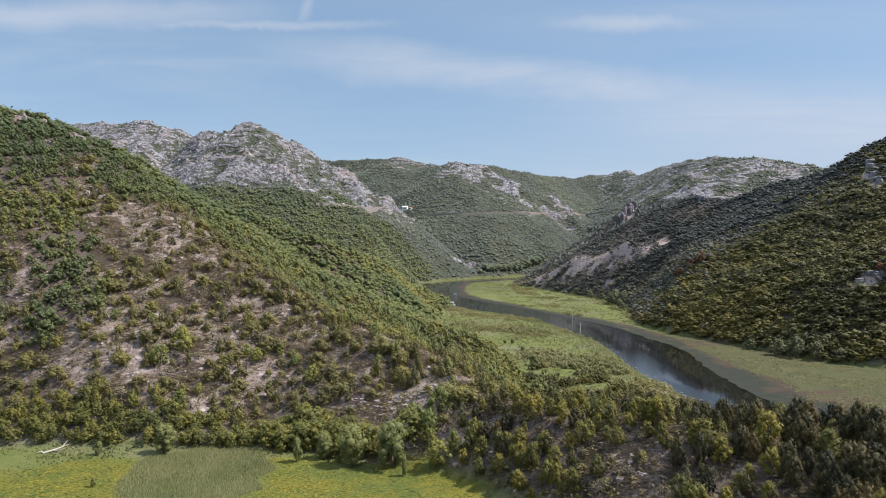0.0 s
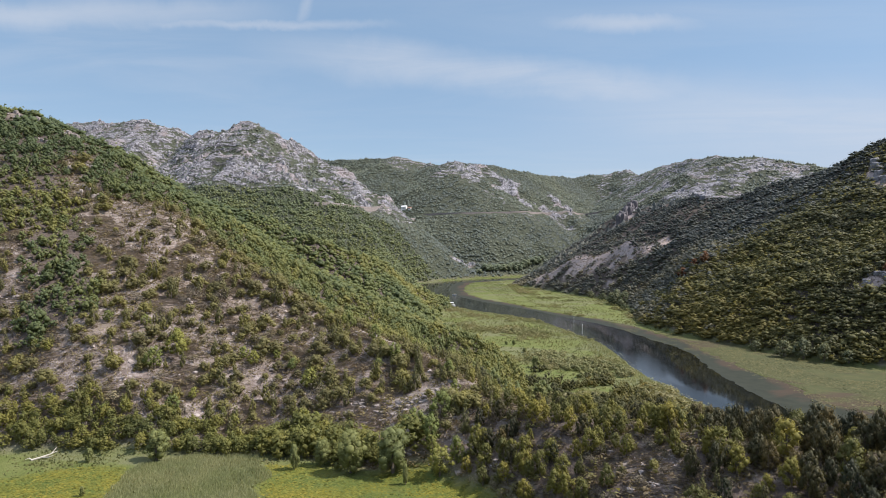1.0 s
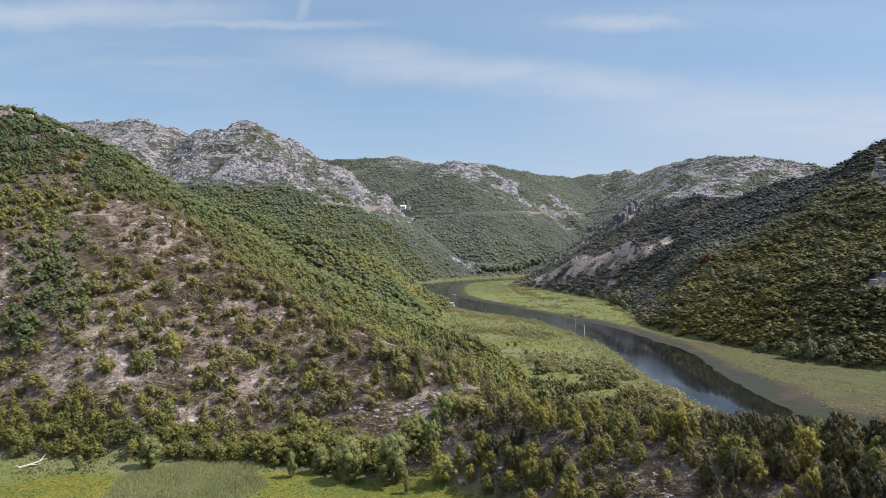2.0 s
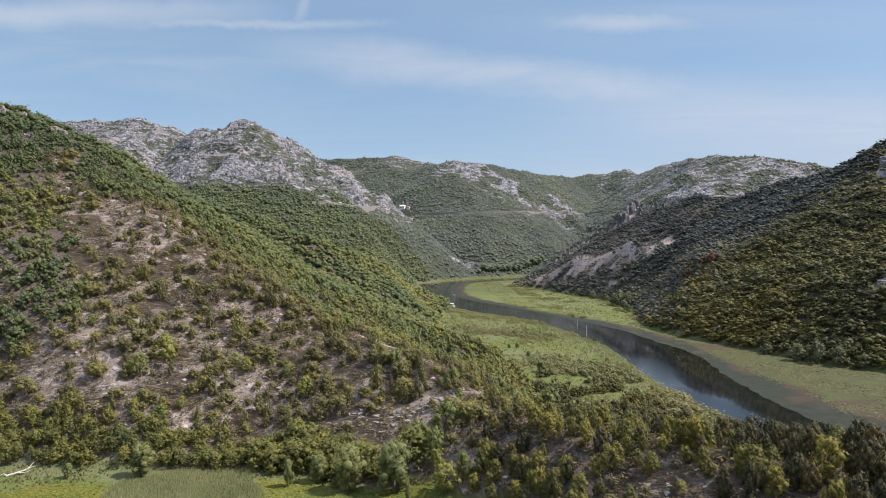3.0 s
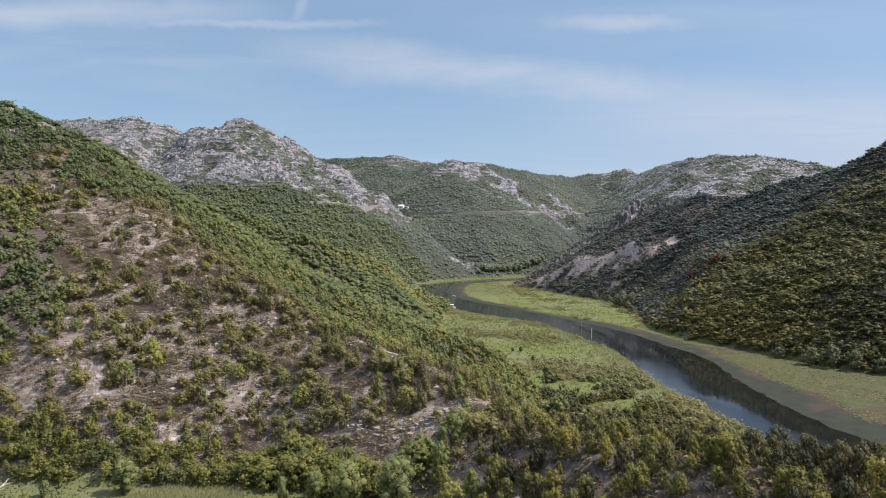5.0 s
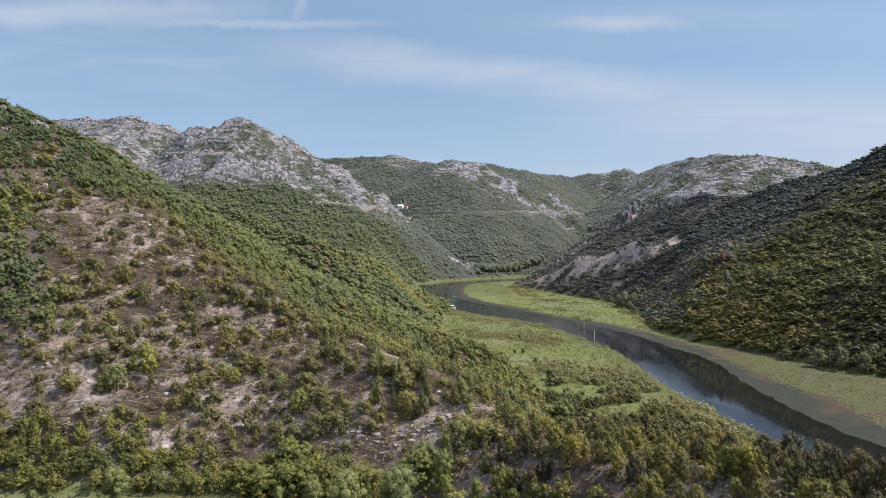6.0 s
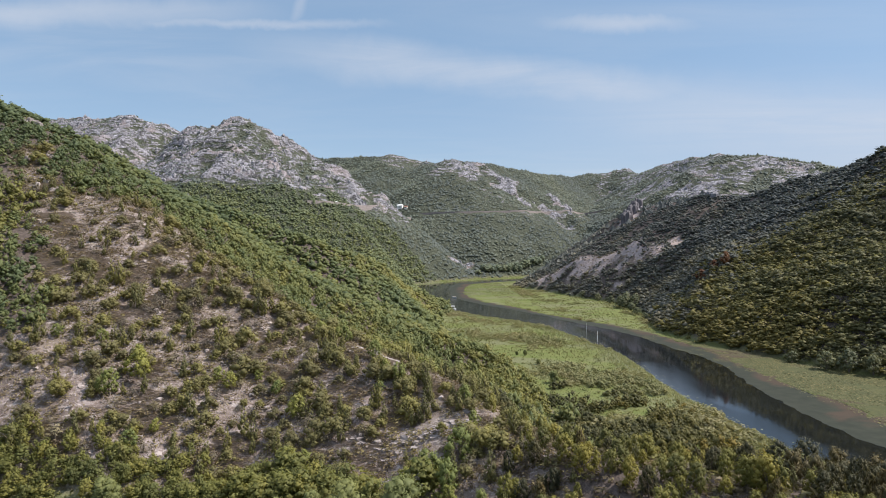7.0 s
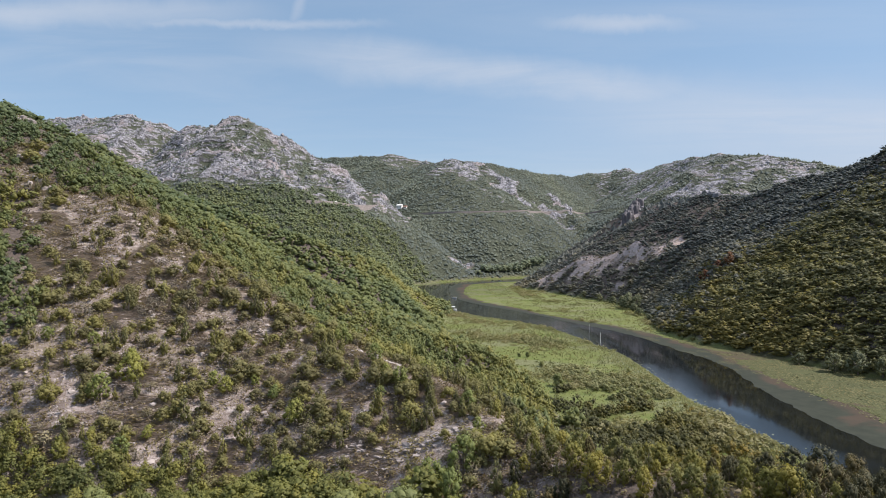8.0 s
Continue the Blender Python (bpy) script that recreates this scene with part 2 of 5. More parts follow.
M_GROUND, M_WATER, M_WEED = ground_material(), water_material(), weed_material()
M_BARK = plain("bark", (0.13, 0.105, 0.085), 0.9, 0.3, 4.0)
M_STONE = plain("limestone", (0.27, 0.228, 0.212), 0.92, 0.4, 0.9, bump=0.08)
M_DEAD = plain("bleached_wood", (0.5, 0.45, 0.38), 0.8, 0.3, 6.0)
M_WHITE = plain("white_paint", (0.78, 0.77, 0.74), 0.45, 0.06, 3.0)
M_ROADBED = plain("pale_asphalt", (0.26, 0.25, 0.235), 0.9, 0.2, 1.0)
M_TILE = plain("clay_tile", (0.4, 0.2, 0.13), 0.85, 0.25, 2.0)
M_DARKGLASS = plain("window_dark", (0.03, 0.035, 0.04), 0.15, 0.2, 2.0)
M_CRAG = plain("grey_limestone", (0.22, 0.21, 0.222), 0.95, 0.5, 0.25, bump=0.5)
# darker copy of the grey limestone: the pinnacles' shade put into the colour
M_SHADECRAG = plain("shaded_limestone", (0.14, 0.125, 0.132), 0.95, 0.5, 0.3, bump=0.5)
M_HULL = plain("boat_hull", (0.35, 0.27, 0.2), 0.5, 0.2, 3.0)
M_RUBBER = plain("rubber", (0.02, 0.02, 0.02), 0.8, 0.2, 8.0)
L_SHRUB = leaf_material("shrub_leaves", (0.159, 0.142, 0.0689), (0.196, 0.177, 0.0722), (0.228, 0.205, 0.0722), True)
L_TREE = leaf_material("tree_leaves", (0.165, 0.19, 0.066), (0.225, 0.236, 0.07), (0.265, 0.256, 0.07), True)
# dark oak leaves, darkened further: shade over the spur put into the colour
L_OAK = leaf_material("dark_shaded_oak_leaves", (0.043, 0.046, 0.026), (0.068, 0.063, 0.03), (0.118, 0.09, 0.037), True, 0.3)
L_JUNIPER = leaf_material("juniper_needles", (0.14, 0.134, 0.06), (0.175, 0.165, 0.063), (0.208, 0.188, 0.063), True, 0.3)
L_WILLOW = leaf_material("willow_leaves", (0.178, 0.194, 0.078), (0.2, 0.212, 0.082), (0.22, 0.226, 0.084), True)
L_DRY = leaf_material("dry_twigs", (0.12, 0.1, 0.078), (0.155, 0.13, 0.09), (0.185, 0.155, 0.085), True, 0.1)
L_DRYFAR = leaf_material("dry_brush_twigs", (0.12, 0.1, 0.078), (0.155, 0.13, 0.09), (0.185, 0.155, 0.085), False, 0.1)
L_LOW = leaf_material("low_scrub", (0.15, 0.113, 0.076), (0.196, 0.153, 0.088), (0.228, 0.19, 0.087))
L_BRUSH = leaf_material("brush_leaves", (0.135, 0.104, 0.066), (0.165, 0.142, 0.064), (0.196, 0.188, 0.064), False, 0.35)
# haze over the hillside put into the leaf colour as a bluish cast
L_WOOD = leaf_material("hazed_wood_leaves", (0.106, 0.115, 0.115), (0.168, 0.169, 0.15), (0.222, 0.197, 0.134), False, 0.45)
L_LOWER = leaf_material("lower_wood_leaves", (0.122, 0.12, 0.068), (0.174, 0.161, 0.067), (0.217, 0.183, 0.062), False, 0.45)
# these leaves are darkened to hold the spur's shade as well
L_SPUR = leaf_material("spur_leaves", (0.056, 0.06, 0.035), (0.086, 0.086, 0.042), (0.15, 0.124, 0.05), False, 0.35)
L_BANK = leaf_material("bank_leaves", (0.078, 0.077, 0.034), (0.128, 0.115, 0.037), (0.236, 0.173, 0.042), False, 0.4)
L_SPURTREE = leaf_material("spur_tree_leaves", (0.116, 0.116, 0.04), (0.176, 0.166, 0.045), (0.248, 0.212, 0.05), True, 0.4)
L_THICKET = leaf_material("thicket_leaves", (0.22, 0.224, 0.108), (0.262, 0.256, 0.128), (0.31, 0.29, 0.148), False, 0.5)
L_SLOPE = leaf_material("slope_leaves", (0.104, 0.13, 0.062), (0.152, 0.168, 0.065), (0.212, 0.198, 0.063), False, 0.4)
# darker copy of the willow green, with the bank's shade in the colour
L_SHADEWILLOW = leaf_material("shaded_willow_leaves", (0.12, 0.132, 0.078), (0.138, 0.148, 0.084), (0.155, 0.16, 0.086), True, 0.4)
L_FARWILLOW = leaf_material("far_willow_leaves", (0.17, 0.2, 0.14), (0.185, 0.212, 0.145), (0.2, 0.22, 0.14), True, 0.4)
L_GROVE = leaf_material("grove_leaves", (0.122, 0.132, 0.05), (0.18, 0.18, 0.056), (0.234, 0.214, 0.06), False, 0.45)
# grey-blue cast imitates the haze of distance in the colour
L_FAR = leaf_material("hazed_far_leaves", (0.105, 0.12, 0.113), (0.125, 0.143, 0.124), (0.15, 0.162, 0.12), False, 0.4)
L_VALLEY = leaf_material("valley_leaves", (0.145, 0.172, 0.11), (0.178, 0.204, 0.112), (0.21, 0.22, 0.1), False, 0.4)
L_RUST = leaf_material("rust_leaves", (0.15, 0.066, 0.036), (0.18, 0.082, 0.042), (0.17, 0.1, 0.045), True)
L_REED = leaf_material("reed_blades", (0.228, 0.243, 0.128), (0.27, 0.275, 0.15), (0.308, 0.3, 0.168), False, 0.45)
L_RANK = leaf_material("rank_grass", (0.16, 0.165, 0.07), (0.209, 0.198, 0.09), (0.259, 0.229, 0.12), False, 0.4)
L_STICK = leaf_material("bleached_sticks", (0.3, 0.255, 0.23), (0.4, 0.345, 0.31), (0.5, 0.435, 0.4), False, 0.05)
L_STRAW = leaf_material("dry_grass", (0.196, 0.155, 0.0963), (0.254, 0.202, 0.129), (0.313, 0.254, 0.166), False, 0.3)
L_PAD = leaf_material("lily_leaves", (0.105, 0.126, 0.03), (0.15, 0.15, 0.028), (0.2, 0.168, 0.026), False, 0.2)

# ---- the lie of the land ----
rng = np.random.default_rng(7)


def lattice(ix, iy, seed):
    h = (ix.astype(np.int64) * 374761393 + iy.astype(np.int64) * 668265263 + seed * 974711) & 0x7FFFFFFF
    h = ((h ^ (h >> 13)) * 1274126177) & 0x7FFFFFFF
    return (h ^ (h >> 16)) & 0xFFFF


def gradient_noise(x, y, seed=0):
    x, y = np.asarray(x, float), np.asarray(y, float)
    ix, iy = np.floor(x), np.floor(y)
    fx, fy = x - ix, y - iy
    u, v = fx * fx * fx * (fx * (fx * 6 - 15) + 10), fy * fy * fy * (fy * (fy * 6 - 15) + 10)

    def corner(dx, dy):
        a = lattice(ix + dx, iy + dy, seed) * (2 * math.pi / 65536)
        return np.cos(a) * (fx - dx) + np.sin(a) * (fy - dy)

    top = corner(0, 0) * (1 - u) + corner(1, 0) * u
    low = corner(0, 1) * (1 - u) + corner(1, 1) * u
    return (top * (1 - v) + low * v) * 1.5


def fbm(x, y, size, octaves=4, seed=0, ridged=False):
    total, amp = 0.0, 1.0
    for o in range(octaves):
        n = gradient_noise(np.asarray(x) / size + 17.3 * o, np.asarray(y) / size - 9.1 * o, seed + o)
        total = total + amp * ((0.5 - np.abs(n)) * 2 - 0.45 if ridged else n)
        amp, size = amp * 0.5, size * 0.5
    return total


def ease(v, lo, hi):
    t = np.clip((v - lo) / (hi - lo), 0, 1)
    return t * t * (3 - 2 * t)


# crest lines (x, y, height) and the fall of their flanks
CRESTS = [
    ("near_hill", 0.62, [(-420, 330, 118), (-230, 268, 105), (-166, 246, 92), (-155, 241, 89), (-146, 236, 85), (-136, 230, 78.5), (-90, 195, 49), (-60, 180, 33), (-34, 170, 22),
                         (-14, 148, 16.0), (-4, 144, 14.4), (0, 138, 13.0), (5, 126, 11.0), (14, 112, 10.9), (22, 105, 12.0), (30, 101, 12.6), (42, 91, 13.2), (62, 78, 13.8), (100, 57, 16), (180, 5, 24)]),
    ("far_shoulder", 0.72, [(-230, 268, 106), (-190, 300, 92), (-127, 316, 63), (-105, 312, 57), (-60, 285, 41), (-36, 315, 30.5), (-14, 352, 17), (4, 398, 4)]),
    ("gully_rib", 0.5, [(-120, 235, 62), (-75, 245, 36), (-35, 232, 17), (0, 225, 8), (18, 220, 2)]),
    ("right_hill", 0.6, [(480, 60, 180), (400, 170, 155), (330, 240, 129), (264, 335, 104.5), (250, 365, 91), (238, 400, 83), (224, 448, 75.5), (210, 495, 77), (205, 560, 77),
                         (202, 605, 77), (194, 642, 73), (176, 645, 52), (148, 622, 30), (114, 595, 15), (84, 598, 3)]),
    ("rocky_peak", 0.74, [(-760, 900, 215), (-600, 850, 205), (-490, 822, 199), (-376, 772, 195), (-322, 785, 177), (-270, 735, 175.5), (-245, 721, 172), (-222, 709, 178.5), (-193, 722, 161.5),
                          (-155, 735, 143), (-115, 745, 120), (-89, 750, 92), (-70, 752, 68), (-58, 748, 38), (-50, 735, 12)]),
    ("back_wall", 0.6, [(-760, 900, 215), (-420, 1190, 214), (-196, 1140, 190), (-81, 1066, 192), (-30, 1065, 178), (24, 995, 174), (80, 1050, 172), (149, 1100, 166),
                        (236, 1180, 165), (312, 1220, 174), (356, 1189, 182), (370, 1120, 167), (386, 1000, 170), (398, 898, 168), (436, 862, 159), (482, 842, 149), (508, 822, 139),
                        (640, 760, 150), (900, 500, 200)]),
    ("rock_rib", 0.75, [(24, 995, 174), (80, 985, 156), (133, 970, 128), (184, 955, 104), (196, 905, 72)]),
    ("green_rib", 0.62, [(-81, 1066, 190), (-75, 990, 134), (-62, 934, 93), (-20, 846, 60), (10, 785, 30), (32, 738, 6)]),
    ("right_foot_hill", 0.62, [(398, 898, 166), (330, 850, 112), (280, 810, 70), (250, 780, 30)]),
    ("beyond", 0.35, [(-2600, 900, 180), (-1500, 1500, 160), (-300, 2400, 170), (900, 2300, 160), (1800, 1300, 140), (2600, 400, 160)]),
    ("behind", 0.4, [(-2600, 900, 180), (-1900, -300, 230), (-900, -900, 220), (200, -1300, 220), (1300, -900, 230), (2000, -100, 240), (2600, 400, 160)]),
]
# the level valley floors: the meadow, and the river with its banks
MEADOW_EDGE = [(-420, 132), (-160, 128), (-89, 122), (-69, 121), (-48, 120.5), (-33, 119), (-24, 116), (-13, 110.5), (-4, 108), (2, 104), (7, 97), (13, 88), (26, 76), (48, 58), (90, 34),
               (160, -30), (160, -420), (-420, -420)]
RIVER_EDGE = [(300, -40), (180, 60), (104, 80), (78, 97), (62, 109), (50, 121), (40, 134), (31, 150), (26, 168), (24, 190), (24, 209), (20, 231), (13, 258), (0, 292), (-2, 336), (6, 400),
              (-2, 433), (-13, 513), (-26, 611), (4, 660), (43, 700), (92, 735), (170, 765), (240, 770), (236, 745), (150, 694), (84, 640), (66, 585), (86, 528), (100, 480),
              (113, 443), (116, 395), (108, 345), (97, 302), (101, 276), (109, 256), (118, 236), (126, 214), (140, 197), (168, 165), (210, 110), (300, 30)]
# open water: its two shores from the near reach to the bend and on behind the far hill
SHORE_LEFT = [(150, 60), (96, 100), (72, 128), (65, 148), (63, 168), (62, 184), (61.5, 200), (63, 222), (64, 248), (60, 268), (57, 288), (49, 322), (37, 343), (22, 362), (6, 392),
              (-2, 436), (-13, 516), (-24, 604), (6, 652), (45, 690), (100, 722), (200, 752)]
SHORE_RIGHT = [(175, 85), (112, 122), (84.6, 142), (83.4, 162), (84.2, 180), (85.6, 196), (90.5, 222), (91.5, 240), (87.5, 258), (84, 288), (77, 314), (67, 335), (56, 365), (42, 397), (26, 427),
               (13, 462), (7, 504), (7, 568), (15, 632), (46, 660), (84, 684), (150, 712)]
PADS_EDGE = [(190, 100), (130, 132), (94, 156), (98, 170), (98.7, 182), (95.5, 195), (96.5, 209), (96.5, 220), (97, 232), (98, 248), (96.5, 268), (92.5, 296), (82, 326), (70, 346), (58, 370), (45, 410),
             (28, 444), (20, 482), (17, 520), (20, 570), (28, 622), (60, 656), (98, 676), (152, 700)]


# a stony chute and a line of pinnacles on the right hill
SCREE_LINE = [(90, 563), (104, 530), (120, 500), (136, 470), (150, 446), (160, 434)]
CRAG_LINE = [(168, 580), (177, 596), (184, 608), (196, 630)]


def closed_distance(x, y, poly):
    """Distance to the rim of a polygon, negative inside it."""
    best, inside = np.full(x.shape, 1e18), np.zeros(x.shape, bool)
    for (ax, ay), (bx, by) in zip(poly, poly[1:] + poly[:1]):
        dx, dy = bx - ax, by - ay
        t = np.clip(((x - ax) * dx + (y - ay) * dy) / (dx * dx + dy * dy), 0, 1)
        best = np.minimum(best, (x - ax - t * dx) ** 2 + (y - ay - t * dy) ** 2)
        if ay != by:
            inside ^= ((ay > y) != (by > y)) & (x < dx * (y - ay) / (by - ay) + ax)
    d = np.sqrt(best)
    return np.where(inside, -d, d)


def along(points, step=5.0):
    out = []
    for a, b in zip(points, points[1:]):
        n = max(1, int(math.dist(a[:2], b[:2]) / step))
        out += [tuple(a[i] + (b[i] - a[i]) * j / n for i in range(len(a))) for j in range(n)]
    return np.array(out + [tuple(points[-1])])


def height_and_marks(x, y):
    """Ground height and the marks that its material reads."""
    shape = x.shape
    x, y = x.ravel(), y.ravel()
    wx = x + 5.0 * fbm(x, y, 45, 3, 40) * ease(np.hypot(x, y), 120, 400)
    wy = y + 5.0 * fbm(x, y, 45, 3, 50) * ease(np.hypot(x, y), 120, 400)
    h, who = np.full(x.shape, -1e9), np.zeros(x.shape, int)
    for i, (_, fall, pts) in enumerate(CRESTS):
        line = along(pts, 5.0 if i < 9 else 60.0)
        lo, hi = line[:, :2].min(0) - 480, line[:, :2].max(0) + 480
        near = np.nonzero((x > lo[0]) & (x < hi[0]) & (y > lo[1]) & (y < hi[1]))[0] if i < 9 else np.arange(len(x))
        top = np.full(len(near), -1e9)
        for cx, cy, cz in line:
            top = np.maximum(top, cz - fall * (np.sqrt((wx[near] - cx) ** 2 + (wy[near] - cy) ** 2 + 25) - 5))
        up = top > h[near]
        who[near[up]] = i
        h[near] = np.maximum(h[near], top)
    floor = np.minimum(closed_distance(wx * 0.4 + x * 0.6, wy * 0.4 + y * 0.6, MEADOW_EDGE), closed_distance(wx * 0.4 + x * 0.6, wy * 0.4 + y * 0.6, RIVER_EDGE))
    rise = np.maximum(floor, 0)
    h = np.minimum(h, 0.3 + rise * 0.85 + 0.004 * rise ** 2)
    h = np.maximum(h, 0.3 + 0.05 * np.minimum(rise, 200))
    hill = ease(floor, 2, 25)
    far = ease(y, 450, 700)
    near = 1 - ease(np.hypot(x, y), 220, 420)
    stony = np.where(who == 4, 1.0, 0.0) * ease(h - np.interp(x, [-190, -130, -75], [76, 82, 50]) + 12 * fbm(x, y, 40, 3, 79), 0, 32) + np.where(who == 6, 1.0, 0.0) * ease(h, 58, 90) * ease(fbm(x, y, 42, 3, 75), -0.25, 0.25)
    h = h + hill * (near * (1.1 * fbm(x, y, 22, 4, 3) + 0.5 * fbm(x, y, 5, 2, 5)) + (1 - near) * (1 - far) * 3.0 * fbm(x, y, 55, 4, 9))
    h = h + hill * far * (5.5 * fbm(x, y, 110, 3, 12) + stony * (1 - 0.6 * ease(h, 150, 180)) * (7.0 * fbm(x, y * 0.55, 58, 5, 15, True) + 4.6 * fbm(x, y, 22, 4, 19, True)) + (1 - stony) * 2.5 * fbm(x, y, 40, 4, 22))
    # broken ledges on the bare slope
    bed = h / 2.1 + 0.8 * fbm(x, y, 26, 3, 31)
    h = h + near * hill * 0.8 * (np.floor(bed) + ease(bed - np.floor(bed), 0.0, 0.35) - bed) * ease(fbm(x, y, 30, 3, 33), -0.35, 0.3)
    # river bed
    wet = np.minimum(closed_distance(x, y, SHORE_LEFT + PADS_EDGE[::-1]), 99.0)
    h = np.where(floor < 0, 0.3 + 0.14 * fbm(x, y, 9, 3, 60) * ease(-floor, 0, 6), h)
    h = h + (-1.6 - h) * (1 - ease(wet + 1.6 * fbm(x, y, 8, 3, 61), -1.5, 1.0))
    pads_side = ease(closed_distance(x, y, PADS_EDGE[2:15] + [(109, 256), (118, 236), (126, 214), (140, 197), (168, 165), (190, 130), (130, 110)]), -3, 3)
    h = np.where((floor < 0) & (x > 80) & (wet > 0), h + (0.05 + 0.03 * fbm(x, y, 9, 3, 60) - h) * (1 - pads_side), h)
    # marks
    face = (who == 0) & (y < 240)
    side = (y - 170) * 0.86 + (x + 34) * 0.51
    bare = np.where(face, 0.38 * (1 - ease(side, -4, 10)) * (1 - ease(h + 14 * fbm(x, y, 30, 3, 71), 43, 57)), 0)
    bare = np.maximum(bare * (1 - 0.8 * ease(x, 4, 16)), np.where(face, np.maximum(0.34 * near_line(x, y, [(26, 92.5), (30, 90)], 3.5), 0.4 * near_line(x, y, [(-24, 155), (-12, 149), (-2, 144), (5, 130)], 8.5)), 0))
    along_band = np.clip(((x + 120) * 28 + (y - 194) * -44) / (28 ** 2 + 44 ** 2), 0, 1)
    grove = np.exp(-(((x + 120 - 28 * along_band) ** 2 + (y - 194 + 44 * along_band) ** 2) / 55)) + (1 - ease(x + 8 * fbm(x, y, 20, 2, 72), -118, -106)) * (1 - ease(y, 150, 166))
    bare = bare * (1 - ease(grove + 0.4 * fbm(x, y, 10, 2, 73), 0.25, 0.6))
    bare = np.maximum(bare, 0.4 * np.maximum(near_line(x, y, [(-124, 212), (-116, 196), (-106, 190)], 4.5), near_line(x, y, [(-164, 240), (-156, 238)], 4.0)) * (0.7 + fbm(x, y, 8, 3, 86)))
    bare = np.maximum(bare, np.where(face & (x > -12) & (y < 135), 0.3 * (1 - ease(x, 6, 16)), 0))
    low_spur = (who == 0) & (x > 4) & (x < 75) & (y < 120)
    bare = np.maximum(bare, np.where(low_spur, np.maximum(0.07 + 0.1 * ease(fbm(x, y, 10, 3, 87), 0.1, 0.4), 0.26 * near_line(x, y, [(28, 83), (28, 90)], 3.5)), 0))
    scree = np.maximum(near_line(x, y, SCREE_LINE, 11.5), 0.55 * near_line(x, y, [(121, 452), (127, 446)], 4))
    scree = np.maximum(scree, np.maximum(0.7 * near_line(x, y, [(153, 222), (156, 220), (162, 219)], 5.0), 0.7 * near_line(x, y, [(206, 288), (212, 304), (223, 318)], 4.0)))
    ridge = near_line(x, y, CRAG_LINE, 10)
    rock = np.clip(bare + stony * (0.72 + 0.34 * fbm(x, y * 0.55, 58, 5, 15, True) + 0.3 * fbm(x, y, 22, 4, 19, True)) + 0.7 * ease(scree * (1 + 1.3 * fbm(x, y, 13, 4, 77)), 0.25, 0.7), 0, 1)
    burnt = ease(h, 66, 96) * np.where((who == 5) | (who == 8), 1, 0) * ease(x, 255, 310)
    knolls = np.exp(-((x + 60) / 70) ** 2) * ease(h, 150, 180) * np.where(who == 5, 1, 0) + np.exp(-((x - 30) / 45) ** 2) * ease(h, 120, 155) * np.where(who == 5, 1, 0)
    rock = np.clip(rock + far * (0.68 * burnt * ease(fbm(x * 0.6, y, 26, 4, 78), -0.5, 0.15) + 0.6 * knolls + 0.28 * ease(fbm(x, y, 70, 3, 74), 0.22, 0.5) + 0.9 * ease(fbm(x, y, 30, 3, 76), -0.12, 0.25) * np.exp(-((x - 125) / 80) ** 2 - ((y - 920) / 75) ** 2)), 0, 1)
    bank = near_line(x, y, [(14, 713), (34, 731)], 7)
    rock = np.clip(rock + ridge + bank, 0, 1)
    wood = np.clip(1 - np.where(face, ease(bare, 0.05, 0.22), 0) - 0.95 * ease(scree * (1 + 1.3 * fbm(x, y, 13, 4, 77)), 0.22, 0.5) - ease(ridge + bank, 0.3, 0.7), 0, 1)
    cliff = np.where(x < 60, ease(y, 450, 540), ease(y, 590, 690))
    wood = wood * ease(floor, -0.5, 4)
    meadow = 1 - ease(floor + 1.2 * fbm(x, y, 7, 3, 80), 0.5, 3.5)
    low = 1 - ease(y + 2.5 * fbm(x, y, 12, 3, 82) - np.interp(x, [-110, -90, -75, -60, -30, 0, 10], [103, 106, 110, 114, 116, 109, 100]), -3, 1)
    reed_bed = ((x + 43) / 13) ** 2 + ((y - 107) / 15) ** 2 + 0.5 * fbm(x, y, 9, 3, 84)
    lily = meadow * np.where(x < 10, low * (1 - ease(x, 4, 12)), 0) * ease(reed_bed, 0.8, 1.2)
    pads = meadow * np.clip((1 - pads_side) * (x > 80), 0, 1)
    return tuple(a.reshape(shape) for a in (h, rock, wood, meadow, lily, floor, stony, pads, cliff))


def near_line(x, y, line, reach):
    """1 on a line, fading out over its reach."""
    best = np.full(x.shape, 1e18)
    for (ax, ay), (bx, by) in zip(line, line[1:]):
        dx, dy = bx - ax, by - ay
        t = np.clip(((x - ax) * dx + (y - ay) * dy) / (dx * dx + dy * dy), 0, 1)
        best = np.minimum(best, (x - ax - t * dx) ** 2 + (y - ay - t * dy) ** 2)
    return np.exp(-best / reach ** 2)


def graded(stops):
    """Grid lines from (start, step) pairs; the steps grow from one stop to the next."""
    out = [stops[0][0]]
    for (a, sa), (b, sb) in zip(stops, stops[1:]):
        n = max(1, round((b - a) / (0.5 * (sa + sb))))
        t = np.linspace(0, 1, n + 1)[1:]
        w = sa * t + 0.5 * (sb - sa) * t * t
        out += list(a + (b - a) * w / w[-1])
    return np.array(out)


GX = graded([(-4200, 300), (-900, 22), (-520, 5.4), (-140, 2.2), (150, 2.2), (560, 5.6), (950, 22), (4200, 300)])
GY = graded([(-4200, 300), (-300, 40), (55, 2.1), (260, 2.1), (600, 4.8), (650, 3.0), (820, 3.0), (1250, 5.4), (1500, 20), (4400, 300)])
GRID_X, GRID_Y = np.meshgrid(GX, GY)
LAND, ROCK, WOOD, MEADOW, LILY, FLOOR, STONY, PADS, CLIFF = height_and_marks(GRID_X, GRID_Y)


